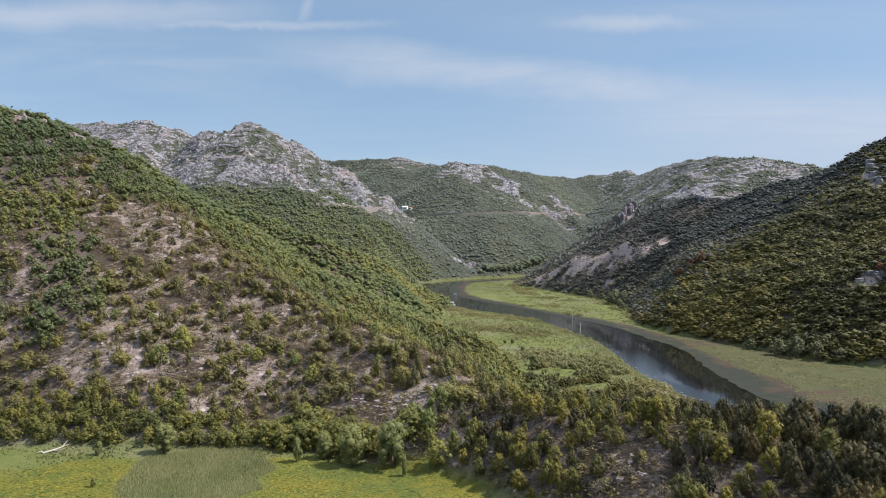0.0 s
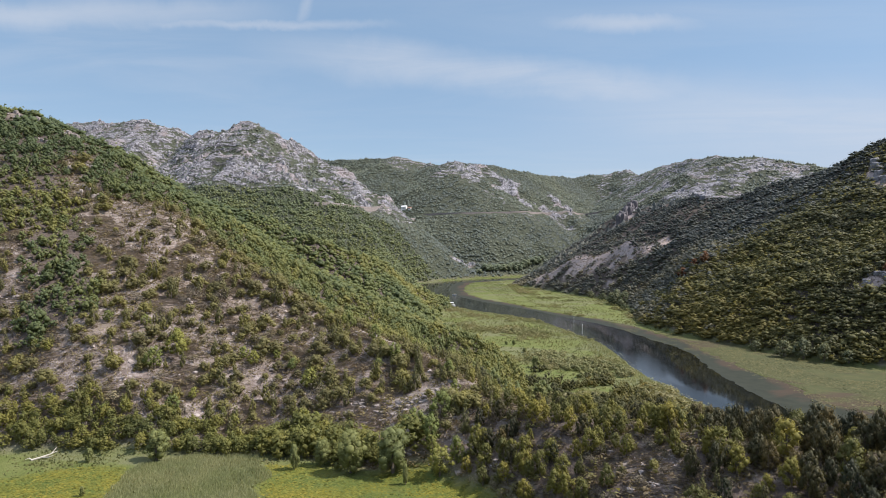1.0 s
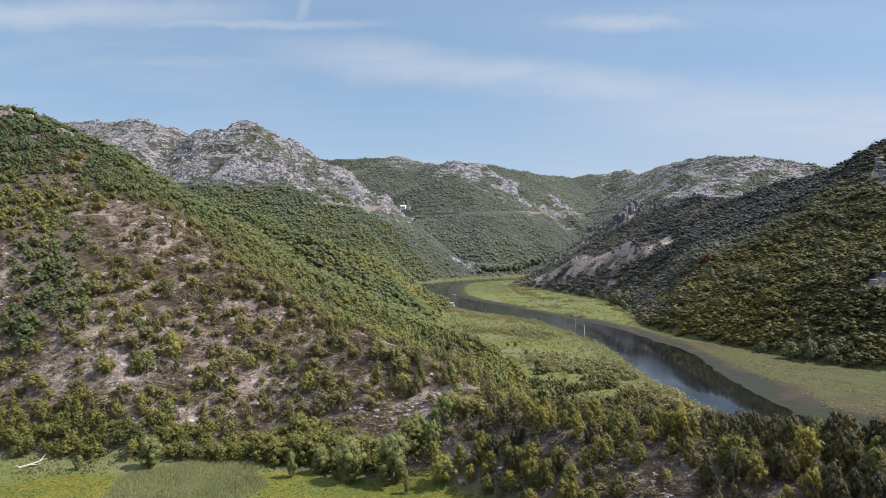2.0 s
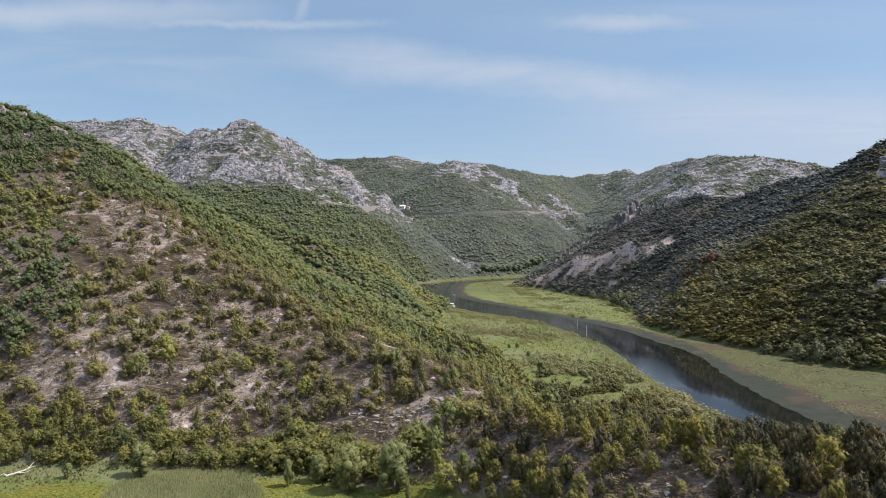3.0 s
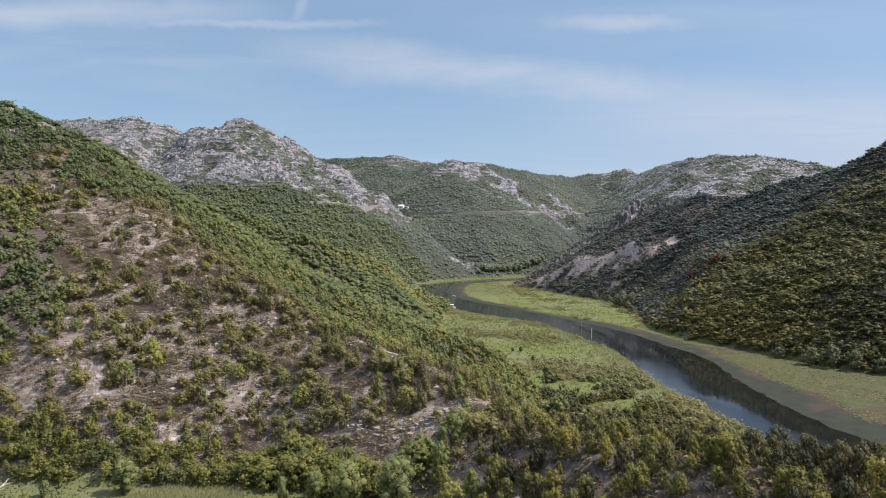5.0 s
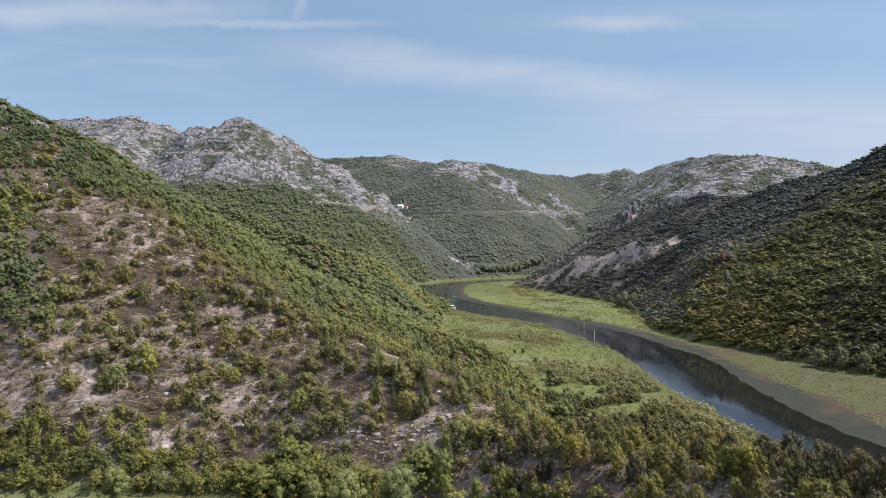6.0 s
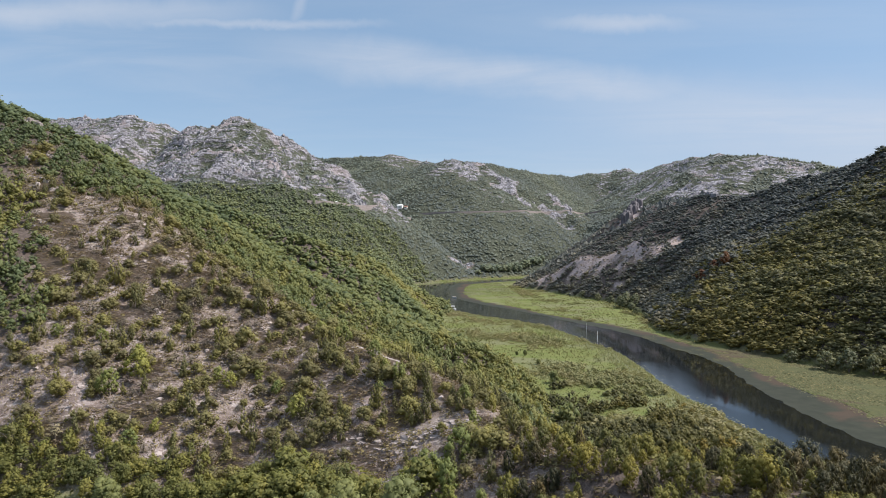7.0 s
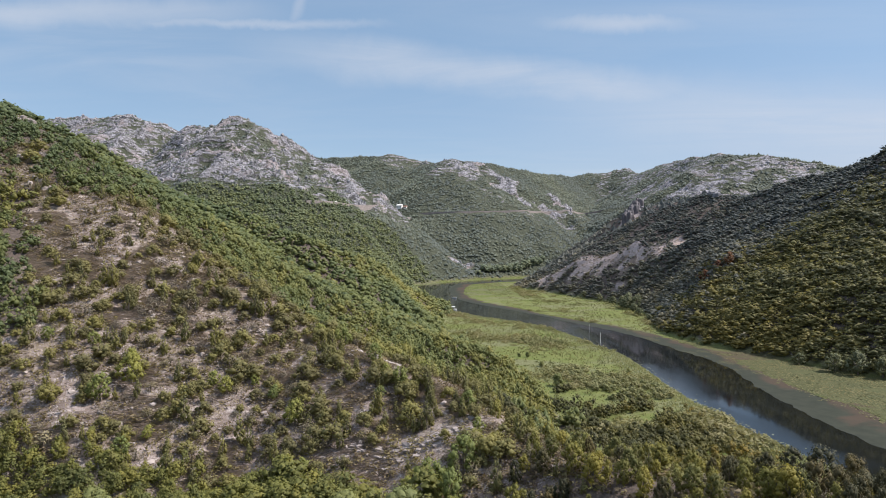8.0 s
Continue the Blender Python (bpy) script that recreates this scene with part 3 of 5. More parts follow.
def sample(field, x, y):
    """A field of the land at any places, between the grid lines."""
    x, y = np.asarray(x, float), np.asarray(y, float)
    i = np.clip(np.searchsorted(GX, x) - 1, 0, len(GX) - 2)
    j = np.clip(np.searchsorted(GY, y) - 1, 0, len(GY) - 2)
    u, v = (x - GX[i]) / (GX[i + 1] - GX[i]), (y - GY[j]) / (GY[j + 1] - GY[j])
    return (field[j, i] * (1 - u) + field[j, i + 1] * u) * (1 - v) + (field[j + 1, i] * (1 - u) + field[j + 1, i + 1] * u) * v


def ground_z(x, y):
    return float(sample(LAND, x, y))


def mesh_object(name, verts, faces, mat, marks=None, smooth=False, parent=None, normals=None):
    """A mesh object from arrays; faces all have the same number of corners. normals: one for each corner point, for soft foliage."""
    me = bpy.data.meshes.new(name)
    verts, faces = np.asarray(verts, np.float32), np.asarray(faces, np.int32)
    n = faces.shape[1]
    me.vertices.add(len(verts))
    me.vertices.foreach_set("co", verts.ravel())
    me.loops.add(faces.size)
    me.loops.foreach_set("vertex_index", faces.ravel())
    me.polygons.add(len(faces))
    me.polygons.foreach_set("loop_start", np.arange(0, faces.size, n, dtype=np.int32))
    me.polygons.foreach_set("use_smooth", np.full(len(faces), smooth or normals is not None))
    me.update(calc_edges=True)
    if normals is not None:
        me.attributes.new("custom_normal", "FLOAT_VECTOR", "POINT").data.foreach_set("vector", np.asarray(normals, np.float32).ravel())
    for key, values in (marks or {}).items():
        me.attributes.new(key, "FLOAT", "POINT").data.foreach_set("value", np.asarray(values, np.float32).ravel())
    me.materials.append(mat)
    ob = new(name, me)
    ob.parent = parent
    return ob


def sheet_faces(rows, cols):
    a = (np.arange(rows - 1)[:, None] * cols + np.arange(cols - 1)[None]).ravel()
    return np.stack([a, a + 1, a + cols + 1, a + cols], 1)


ground = mesh_object("ground", np.stack([GRID_X.ravel(), GRID_Y.ravel(), LAND.ravel()], 1), sheet_faces(len(GY), len(GX)), M_GROUND,
                     {"rock": ROCK, "wood": WOOD, "meadow": MEADOW, "lily": LILY, "pads": PADS, "cliff": CLIFF}, True)
tagged(ground, "karst hills with pale limestone, dry soil and green valley meadow", "ground", kind="structure")


def ribbon(name, left, right, z, mat, cells=10, fray=0.0, seed=0):
    """A level sheet between two lines with as many points; its mark runs from 0 to 1 across."""
    left, right = np.array(left, float), np.array(right, float)
    t = np.linspace(0, len(left) - 1, (len(left) - 1) * 12 + 1)
    i = np.clip(t.astype(int), 0, len(left) - 2)
    f = (t - i)[:, None]
    a, b = left[i] * (1 - f) + left[i + 1] * f, right[i] * (1 - f) + right[i + 1] * f
    w = np.linspace(0, 1, cells + 1)[None, :, None]
    p = a[:, None] * (1 - w) + b[:, None] * w
    edge = np.zeros_like(p)
    edge[:, 0, 0] = fray * fbm(p[:, 0, 0], p[:, 0, 1], 5, 4, seed)
    edge[:, -1, 0] = fray * fbm(p[:, -1, 0], p[:, -1, 1], 9, 4, seed + 1)
    p = p + edge
    verts = np.concatenate([p.reshape(-1, 2), np.full((p.shape[0] * p.shape[1], 1), z)], 1)
    return mesh_object(name, verts, sheet_faces(p.shape[0], p.shape[1]), mat, {"across": np.broadcast_to(w[:, :, 0], p.shape[:2])}, True)


def same_count(line, n):
    line = along(line, 2.0)
    d = np.concatenate([[0], np.cumsum(np.hypot(*np.diff(line, axis=0).T))])
    s = np.linspace(0, d[-1], n)
    return np.stack([np.interp(s, d, line[:, 0]), np.interp(s, d, line[:, 1])], 1)


water = ribbon("water", [(x - 14, y - 3) for x, y in SHORE_LEFT], [(x + 30, y + 8) for x, y in SHORE_RIGHT], 0.0, M_WATER)
tagged(water, "dark calm river water bending through the valley", "water", kind="structure")
weed = ribbon("weed_bank", same_count(SHORE_RIGHT, 90), same_count([(px + 3.0, py + 0.5) for px, py in PADS_EDGE], 90), 0.012, M_WEED, 6, 0.9, 90)
tagged(weed, "grey-green drowned weed lying just under the river surface", "water weed", kind="structure")

# ---- plants ----
def unit(v):
    return v / (np.linalg.norm(v, axis=1, keepdims=True) + 1e-9)


def sprays(points, normals, size, spread=0.42):
    """Blunt leaf sprays, one to a point, roughly facing the normal; gives points, faces and the way each one faces."""
    n = len(points)
    nrm = unit(normals + rng.normal(0, spread, (n, 3)))
    side = unit(np.cross(nrm, rng.normal(0, 1, (n, 3))))
    fwd = np.cross(nrm, side)
    s = (size * rng.uniform(0.6, 1.35, n))[:, None]
    v = np.stack([points - fwd * s * 0.7 - side * s * 0.62, points - fwd * s * 0.85 + side * s * 0.55, points + fwd * s], 1).reshape(-1, 3)
    f = np.arange(3 * n).reshape(-1, 3)
    return v, f, nrm


def ico(sub=1):
    bm = bmesh.new()
    bmesh.ops.create_icosphere(bm, subdivisions=sub, radius=1)
    v = np.array([p.co[:] for p in bm.verts])
    f = np.array([[p.index for p in q.verts] for q in bm.faces])
    bm.free()
    return v, f


OCTA = (np.array([(1, 0, 0), (0, 1, 0), (-1, 0, 0), (0, -1, 0), (0, 0, 1), (0, 0, -1)], float),
        np.array([(0, 1, 4), (1, 2, 4), (2, 3, 4), (3, 0, 4), (1, 0, 5), (2, 1, 5), (3, 2, 5), (0, 3, 5)]))
ICO = ico(1)


def crown(kind, leaves, size, lobes=8, core=1, solid=0.7, loose=0.42):
    """A crown about 1 high (2 units of radius 0.5) with its foot at 0: lobes covered with leaf sprays over a dense core (0 none, 1 coarse, 2 finer)."""
    ctr, rad = [], []
    for i in range(lobes):
        a, u = i * 2.4 + rng.uniform(-0.5, 0.5), (i + 0.5) / lobes
        if kind == "round":
            z, r, s = 0.16 + 0.68 * u, 0.34 * math.sin(math.pi * (0.22 + 0.7 * u)) * rng.uniform(0.35, 1.15), rng.uniform(0.7, 1.2) * 0.62 / lobes ** 0.5
        elif kind == "low":
            z, r, s = 0.16 + 0.5 * u, 0.42 * rng.uniform(0.2, 1.1) * (1.1 - u * 0.7), rng.uniform(0.7, 1.2) * 0.68 / lobes ** 0.5
        elif kind == "cone":
            z, r, s = 0.1 + 0.8 * u, 0.19 * (1.1 - u) * rng.uniform(0.4, 1.25), rng.uniform(0.75, 1.2) * 0.58 * (1.15 - u) / lobes ** 0.5
        else:  # tall willow
            z, r, s = 0.14 + 0.7 * u, 0.28 * math.sin(math.pi * (0.24 + 0.66 * u)) * rng.uniform(0.3, 1.1), rng.uniform(0.7, 1.15) * 0.7 / lobes ** 0.5
        ctr.append((r * math.cos(a), r * math.sin(a), z)), rad.append(s)
    ctr, rad = np.array(ctr), np.array(rad)
    which = rng.choice(lobes, leaves, p=rad ** 2 / (rad ** 2).sum())
    d = rng.normal(0, 1, (leaves, 3))
    d[:, 2] += 0.25
    d = unit(d)
    p = ctr[which] + d * (rad[which] * rng.uniform(0.65, 1.22, leaves))[:, None]
    p[:, 2] = np.maximum(p[:, 2], 0.03)
    out = unit(p - np.array([0, 0, 0.42]))
    soft = unit(0.75 * d + 0.5 * out + np.array([0, 0, 0.2]))
    v, f, face = sprays(p, soft, size, loose)
    n = np.repeat(unit(0.62 * soft + 0.38 * face), 3, axis=0)
    if core:
        iv, jf = OCTA if core == 1 else ICO
        for c, r in zip(ctr, rad):
            lump = iv * rng.uniform(0.75, 1.15, (len(iv), 1))
            f = np.concatenate([f, jf + len(v)])
            v = np.concatenate([v, lump * r * solid + c])
            n = np.concatenate([n, unit(lump + 0.6 * unit(c + iv * r - np.array([0, 0, 0.42])))])
    return v, f, n


def peak():
    """The smallest far crown: a crooked four-sided lump."""
    a = np.arange(4) * math.pi / 2 + rng.uniform(-0.4, 0.4, 4)
    r = rng.uniform(0.36, 0.6, 4)
    v = np.concatenate([np.stack([r * np.cos(a), r * np.sin(a), rng.uniform(-0.05, 0.3, 4)], 1), [[rng.uniform(-0.2, 0.2), rng.uniform(-0.2, 0.2), rng.uniform(0.7, 1.05)]]])
    return v, np.array([[0, 1, 4], [1, 2, 4], [2, 3, 4], [3, 0, 4]])


def scatter_mesh(name, crowns, x, y, size, tall, tint, mat, sink=0.05, turn=True, smooth=False):
    """Many plants in one mesh of stuff: each takes one of the crowns, turned and sized."""
    z = sample(LAND, x, y)
    pick = rng.integers(0, len(crowns), len(x))
    vs, fs, ns, ts, base = [], [], [], [], 0
    for c, (cv, cf, *cn) in enumerate(crowns):
        idx = np.nonzero(pick == c)[0]
        if not len(idx):
            continue
        a = rng.uniform(0, 2 * math.pi, len(idx)) if turn else np.zeros(len(idx))
        ca, sa = np.cos(a)[:, None], np.sin(a)[:, None]
        s, t = size[idx][:, None], tall[idx][:, None]
        px = (cv[None, :, 0] * ca - cv[None, :, 1] * sa) * s + x[idx][:, None]
        py = (cv[None, :, 0] * sa + cv[None, :, 1] * ca) * s + y[idx][:, None]
        pz = (cv[None, :, 2] - sink) * t + z[idx][:, None]
        vs.append(np.stack([px, py, pz], 2).reshape(-1, 3))
        for q in cn:
            ns.append(np.stack([q[None, :, 0] * ca - q[None, :, 1] * sa, q[None, :, 0] * sa + q[None, :, 1] * ca, q[None, :, 2] + 0 * ca], 2).reshape(-1, 3))
        fs.append((cf[None] + (np.arange(len(idx)) * len(cv))[:, None, None] + base).reshape(-1, 3))
        ts.append(np.repeat(tint[idx], len(cv)))
        base += len(idx) * len(cv)
    return mesh_object(name, np.concatenate(vs), np.concatenate(fs), mat, {"tint": np.concatenate(ts)}, smooth, normals=np.concatenate(ns) if ns else None)


def spread(x0, x1, y0, y1, gap):
    """Loosely even places over a rectangle."""
    nx, ny = int((x1 - x0) / gap), int((y1 - y0) / gap)
    gx, gy = np.meshgrid(np.arange(nx), np.arange(ny))
    x = x0 + (gx + rng.uniform(0, 1, gx.shape) * 0.95) * gap
    y = y0 + (gy + rng.uniform(0, 1, gy.shape) * 0.95) * gap
    return x.ravel(), y.ravel()


def tube(bm, points, radii, sides=6):
    rings = []
    for i, (p, r) in enumerate(zip(points, radii)):
        p = Vector(p)
        q = Vector(points[min(i + 1, len(points) - 1)]) - Vector(points[max(i - 1, 0)])
        m = q.to_track_quat("Z", "Y").to_matrix()
        rings.append([bm.verts.new(p + m @ Vector((r * math.cos(2 * math.pi * k / sides), r * math.sin(2 * math.pi * k / sides), 0))) for k in range(sides)])
    for a, b in zip(rings, rings[1:]):
        for k in range(sides):
            bm.faces.new((a[k], a[(k + 1) % sides], b[(k + 1) % sides], b[k]))
    bm.faces.new(rings[0][::-1]), bm.faces.new(rings[-1])


def part(name, bm, mat, parent, label=""):
    me = bpy.data.meshes.new(name)
    bm.to_mesh(me)
    bm.free()
    me.materials.append(mat)
    ob = new(name, me)
    ob.parent = parent
    return tagged(ob, label)


def trunk_mesh(height=0.55, thick=0.03):
    bm = bmesh.new()
    lean = Vector((random.uniform(-0.04, 0.04), random.uniform(-0.04, 0.04), 0))
    tube(bm, [(0, 0, -0.08), (lean.x * 0.4, lean.y * 0.4, height * 0.4), (lean.x, lean.y, height)], [thick * 1.4, thick, thick * 0.5], 5)
    for k in range(3):
        a = k * 2.1 + random.uniform(-0.4, 0.4)
        z = height * random.uniform(0.35, 0.6)
        tube(bm, [(lean.x * 0.5, lean.y * 0.5, z), (0.12 * math.cos(a), 0.12 * math.sin(a), z + 0.14), (0.24 * math.cos(a), 0.24 * math.sin(a), z + 0.24)], [thick * 0.6, thick * 0.4, thick * 0.2], 3)
    me = bpy.data.meshes.new("trunk")
    bm.to_mesh(me)
    bm.free()
    me.materials.append(M_BARK)
    return me


TRUNKS = [trunk_mesh() for _ in range(4)]


def crown_meshes(name, kind, mat, count, leaves, size, lobes, core=1, solid=0.72, loose=0.4):
    out = []
    for _ in range(count):
        v, f, n = crown(kind, leaves, size, lobes, core, solid, loose)
        ob = mesh_object(name, v, f, mat, normals=n)
        out.append(ob.data)
        bpy.data.objects.remove(ob)
    return out


def plant(name, crowns, x, y, wide, tall, label, category, group=""):
    """One tree or shrub: an empty at its foot with trunk and crown."""
    root = new(name)
    root.matrix_basis = Matrix.Translation((x, y, ground_z(x, y) - 0.03 * tall)) @ Matrix.Rotation(rng.uniform(0, 6.28), 4, "Z") @ Matrix.Diagonal((wide, wide, tall, 1))
    root.empty_display_size = 0.2
    for key, me in (("trunk", TRUNKS[int(rng.integers(len(TRUNKS)))]), ("crown", crowns[int(rng.integers(len(crowns)))])):
        ob = new(key, me)
        ob.parent = root
    return tagged(root, label, category, group)


C_SHRUB = crown_meshes("shrub_crown", "low", L_SHRUB, 6, 620, 0.036, 14, 1)
C_TREE = crown_meshes("tree_crown", "round", L_TREE, 7, 850, 0.029, 24)
C_SPUR = crown_meshes("spur_crown", "round", L_SPURTREE, 5, 850, 0.029, 22)
C_OAK = crown_meshes("oak_crown", "round", L_OAK, 6, 850, 0.029, 22)
C_JUNIPER = crown_meshes("juniper_crown", "cone", L_JUNIPER, 5, 520, 0.026, 16, 1)
C_WILLOW = crown_meshes("willow_crown", "tall", L_WILLOW, 5, 2600, 0.019, 34, 2, 0.74)
C_BANKWILLOW = crown_meshes("willow_crown", "round", L_SHADEWILLOW, 4, 900, 0.03, 22)
C_FARWILLOW = crown_meshes("willow_crown", "tall", L_FARWILLOW, 3, 220, 0.05, 12, 1)
C_DRY = crown_meshes("dry_crown", "low", L_DRY, 4, 380, 0.036, 8, 0)
C_RUST = crown_meshes("rust_crown", "round", L_RUST, 2, 260, 0.05, 10, 1)
T_NEAR = [crown("round", 330, 0.04, 18, 1, 0.62, 0.38) for _ in range(5)] + [crown("low", 310, 0.042, 16, 1, 0.62, 0.38) for _ in range(4)]
T_GROVE = [crown("round", 66, 0.074, 6, 1, 0.68) for _ in range(8)] + [crown("low", 62, 0.074, 6, 1, 0.68) for _ in range(3)]
T_MID = [crown("round", 20, 0.11, 4, 1, 0.74, 0.38) for _ in range(10)] + [crown("low", 20, 0.11, 4, 1, 0.74, 0.38) for _ in range(4)]
T_HILL = [crown("round", 44, 0.085, 5, 1, 0.66, 0.42) for _ in range(10)] + [crown("low", 42, 0.085, 5, 1, 0.66, 0.42) for _ in range(4)]
T_SMALL = [crown("round", 7, 0.2, 1, 1, 0.6) for _ in range(8)]
T_FAR = [peak() for _ in range(12)]
T_LOW = [crown("low", 21, 0.145, 6, 0) for _ in range(6)]


# ---- the meadow and the foot of the hill ----
willow_spots = [(-16.6, 111.0, 8.8, 8.8), (-9.2, 110.0, 9.6, 9.2), (-54, 117.6, 7.5, 6.2), (-27.2, 112.8, 3.0, 5.2), (-6.8, 105.8, 1.7, 3.8), (-66.2, 116.6, 2.6, 3.0), (-58.4, 101.2, 1.4, 1.9),
                (-22.5, 114.5, 5.2, 5.5)]
for x, y, w, t in willow_spots:
    plant("willow", C_WILLOW, x, y, w, t, "grey-green rounded willow at the edge of the meadow", "willow tree", "willows at the meadow")
for x, y, w, t in [(28, 246, 2.6, 2.4), (25, 246, 2.2, 1.8), (30, 202, 5.0, 4.2), (55, 217, 2.5, 2.0), (30, 229, 3.0, 2.2)]:
    plant("willow", C_WILLOW, x, y, w, t, "small grey-green willow bush in the river meadow", "willow bush", "willow bushes in the river meadow")
for x, y, w, t in [(121, 220, 8, 7), (125, 215, 9, 8.5), (129, 210, 7, 7), (117, 232, 5, 4.5), (134, 205, 6, 5), (111, 398, 10, 9), (114, 404, 11, 11), (117, 396, 10, 10), (113, 412, 9, 8), (111, 384, 8, 6), (108, 366, 6, 5), (106, 345, 5, 4), (112, 430, 7, 6), (108, 448, 7, 6), (103, 470, 6, 5)]:
    plant("willow", C_BANKWILLOW, x, y, w, t, "broad grey-green willow at the foot of the wooded hill", "willow tree", "willows along the far bank")

keep_off = np.array([(x, y, w) for x, y, w, _ in willow_spots])


# bare openings strewn with dead sticks on the near slope: centre and half sizes
OPENINGS = [(-19.5, 156, 4.2, 6.5), (-12.5, 149.5, 2.8, 6), (-4.5, 145.5, 3.6, 4.5), (-0.5, 142.5, 2.6, 4), (4.7, 128.5, 2.6, 3), (-20.5, 141, 4, 3.5), (-26, 146, 3, 4)]


def opening(x, y):
    """Whether a place lies in one of the bare openings."""
    return np.min([np.hypot((x - a) / p, (y - b) / q) for a, b, p, q in OPENINGS], axis=0) + 0.35 * fbm(x, y, 3.0, 2, 106) < 1.0


def clear_of(x, y, extra=0.0):
    d = np.hypot(x[:, None] - keep_off[:, 0], y[:, None] - keep_off[:, 1])
    return (d > keep_off[:, 2] * 0.5 + extra).all(1)


# trees along the foot of the hill and over the low spur
x, y = spread(-130, 72, 68, 160, 2.25)
fl, bare = sample(FLOOR, x, y), sample(ROCK, x, y)
strip = (fl > 1.0) & (fl < 9 + 4 * fbm(x, y, 14, 2, 101)) & (y > 90)
spur = (x > -8 + 0.5 * (y - 110)) & (fl > 1.0) & (y < 150) & (fbm(x, y, 13, 3, 104) > np.where(x > 33, -0.8, -0.42)) & (rng.random(len(x)) < np.where(x > 33, 0.8, 0.76))
flank = (x > -2) & (fl > 0.5) & (y > 105)
ok = (strip | spur | flank) & clear_of(x, y) & ~opening(x, y) & ~((np.hypot((x - 28.0) / 4.5, (y - 86.5) / 6.0) < 1.0)) & ~((np.hypot((x + 7) / 12.5, (y - 126.6) / 4.6) < 1.0)) & ((x < -2) | (y < 108) | (rng.random(len(x)) < np.where((bare > 0.2) & (x < 8), 0.25, 0.72)))
x, y = x[ok], y[ok]
order = np.argsort(np.hypot(x - 26, y - 92))
x, y = x[order], y[order]
n_own = 400
for i in range(min(n_own, len(x))):
    lush = -36 < x[i] < 6 and sample(FLOOR, x[i], y[i]) < 13
    tall = rng.uniform(2.4, 4.8) * (1.5 if x[i] > 44 else 1.15 if x[i] > 30 else 1.35 if lush else 1.0)
    if x[i] > 3 and rng.random() < (0.88 if x[i] > 40 else 0.55 if x[i] > 33 else 0.14):
        plant("oak", C_OAK, x[i], y[i], tall * rng.uniform(0.5, 0.78), tall, "dark olive oak on the spur, darkened further in colour for shade", "oak tree", "dark oaks on the spur")
    elif rng.random() < (0.2 if x[i] > 12 else 0.04 if lush else 0.15):
        plant("juniper", C_JUNIPER, x[i], y[i], tall * 0.62, tall * 1.02, "dark green upright juniper on the slope", "juniper", "junipers on the spur")
    else:
        plant("tree", C_TREE if x[i] < 3 else C_SPUR, x[i], y[i], tall * rng.uniform(0.75, 1.1) * (1.0 if x[i] < 3 else 0.85), tall, "leafy green and yellowish tree on the lower slope", "tree", "trees along the foot of the hill")
for x0, y0, t in [(60, 131, 7.5), (64, 128, 6.5), (57, 134, 6), (67, 123, 7), (62, 123.5, 6), (70, 117, 6.5), (55, 127, 6), (74, 112, 7), (66, 132, 5.5), (58, 119, 6.5), (78, 106, 7), (72, 122, 5.5), (52, 132, 5)]:
    plant("oak", C_OAK, x0, y0, t * rng.uniform(0.75, 0.95), t, "large dark oak on the river bank", "oak tree", "dark oaks on the river bank")
rest = slice(n_own, None)
if len(x) > n_own:
    for name, on, mat, label in (("foot_wood", x[rest] < 8, L_GROVE, "mixed green trees at the foot of the hill"), ("spur_wood", x[rest] >= 8, L_SPUR, "olive trees on the low spur, darkened in leaf colour for shade")):
        fx, fy = x[rest][on], y[rest][on]
        tall = rng.uniform(2.0, 4.2, len(fx))
        tagged(scatter_mesh(name, T_NEAR, fx, fy, tall * rng.uniform(0.65, 1.05, len(tall)), tall, rng.uniform(0.2, 1, len(tall)), mat), label, "trees", kind="stuff")

# a hedge of low trees along the foot of the slope
x, y = spread(-130, -4, 104, 142, 1.55)
fl = sample(FLOOR, x, y)
ok = (fl > 0.4) & (fl < 7.5 + 3 * fbm(x, y, 10, 2, 103)) & clear_of(x, y) & (rng.random(len(x)) < 0.8)
x, y = x[ok], y[ok]
tall = rng.uniform(1.8, 3.9, len(x)) * np.where(x > -36, 1.65, 1.0)
hedge = scatter_mesh("hedge", T_NEAR, x, y, tall * rng.uniform(0.95, 1.45, len(tall)), tall, np.clip(0.6 + 0.5 * fbm(x, y, 12, 2, 105) + rng.normal(0, 0.2, len(x)), 0, 1), L_GROVE)
tagged(hedge, "dense hedge of green and yellowish low trees", "trees", kind="stuff")

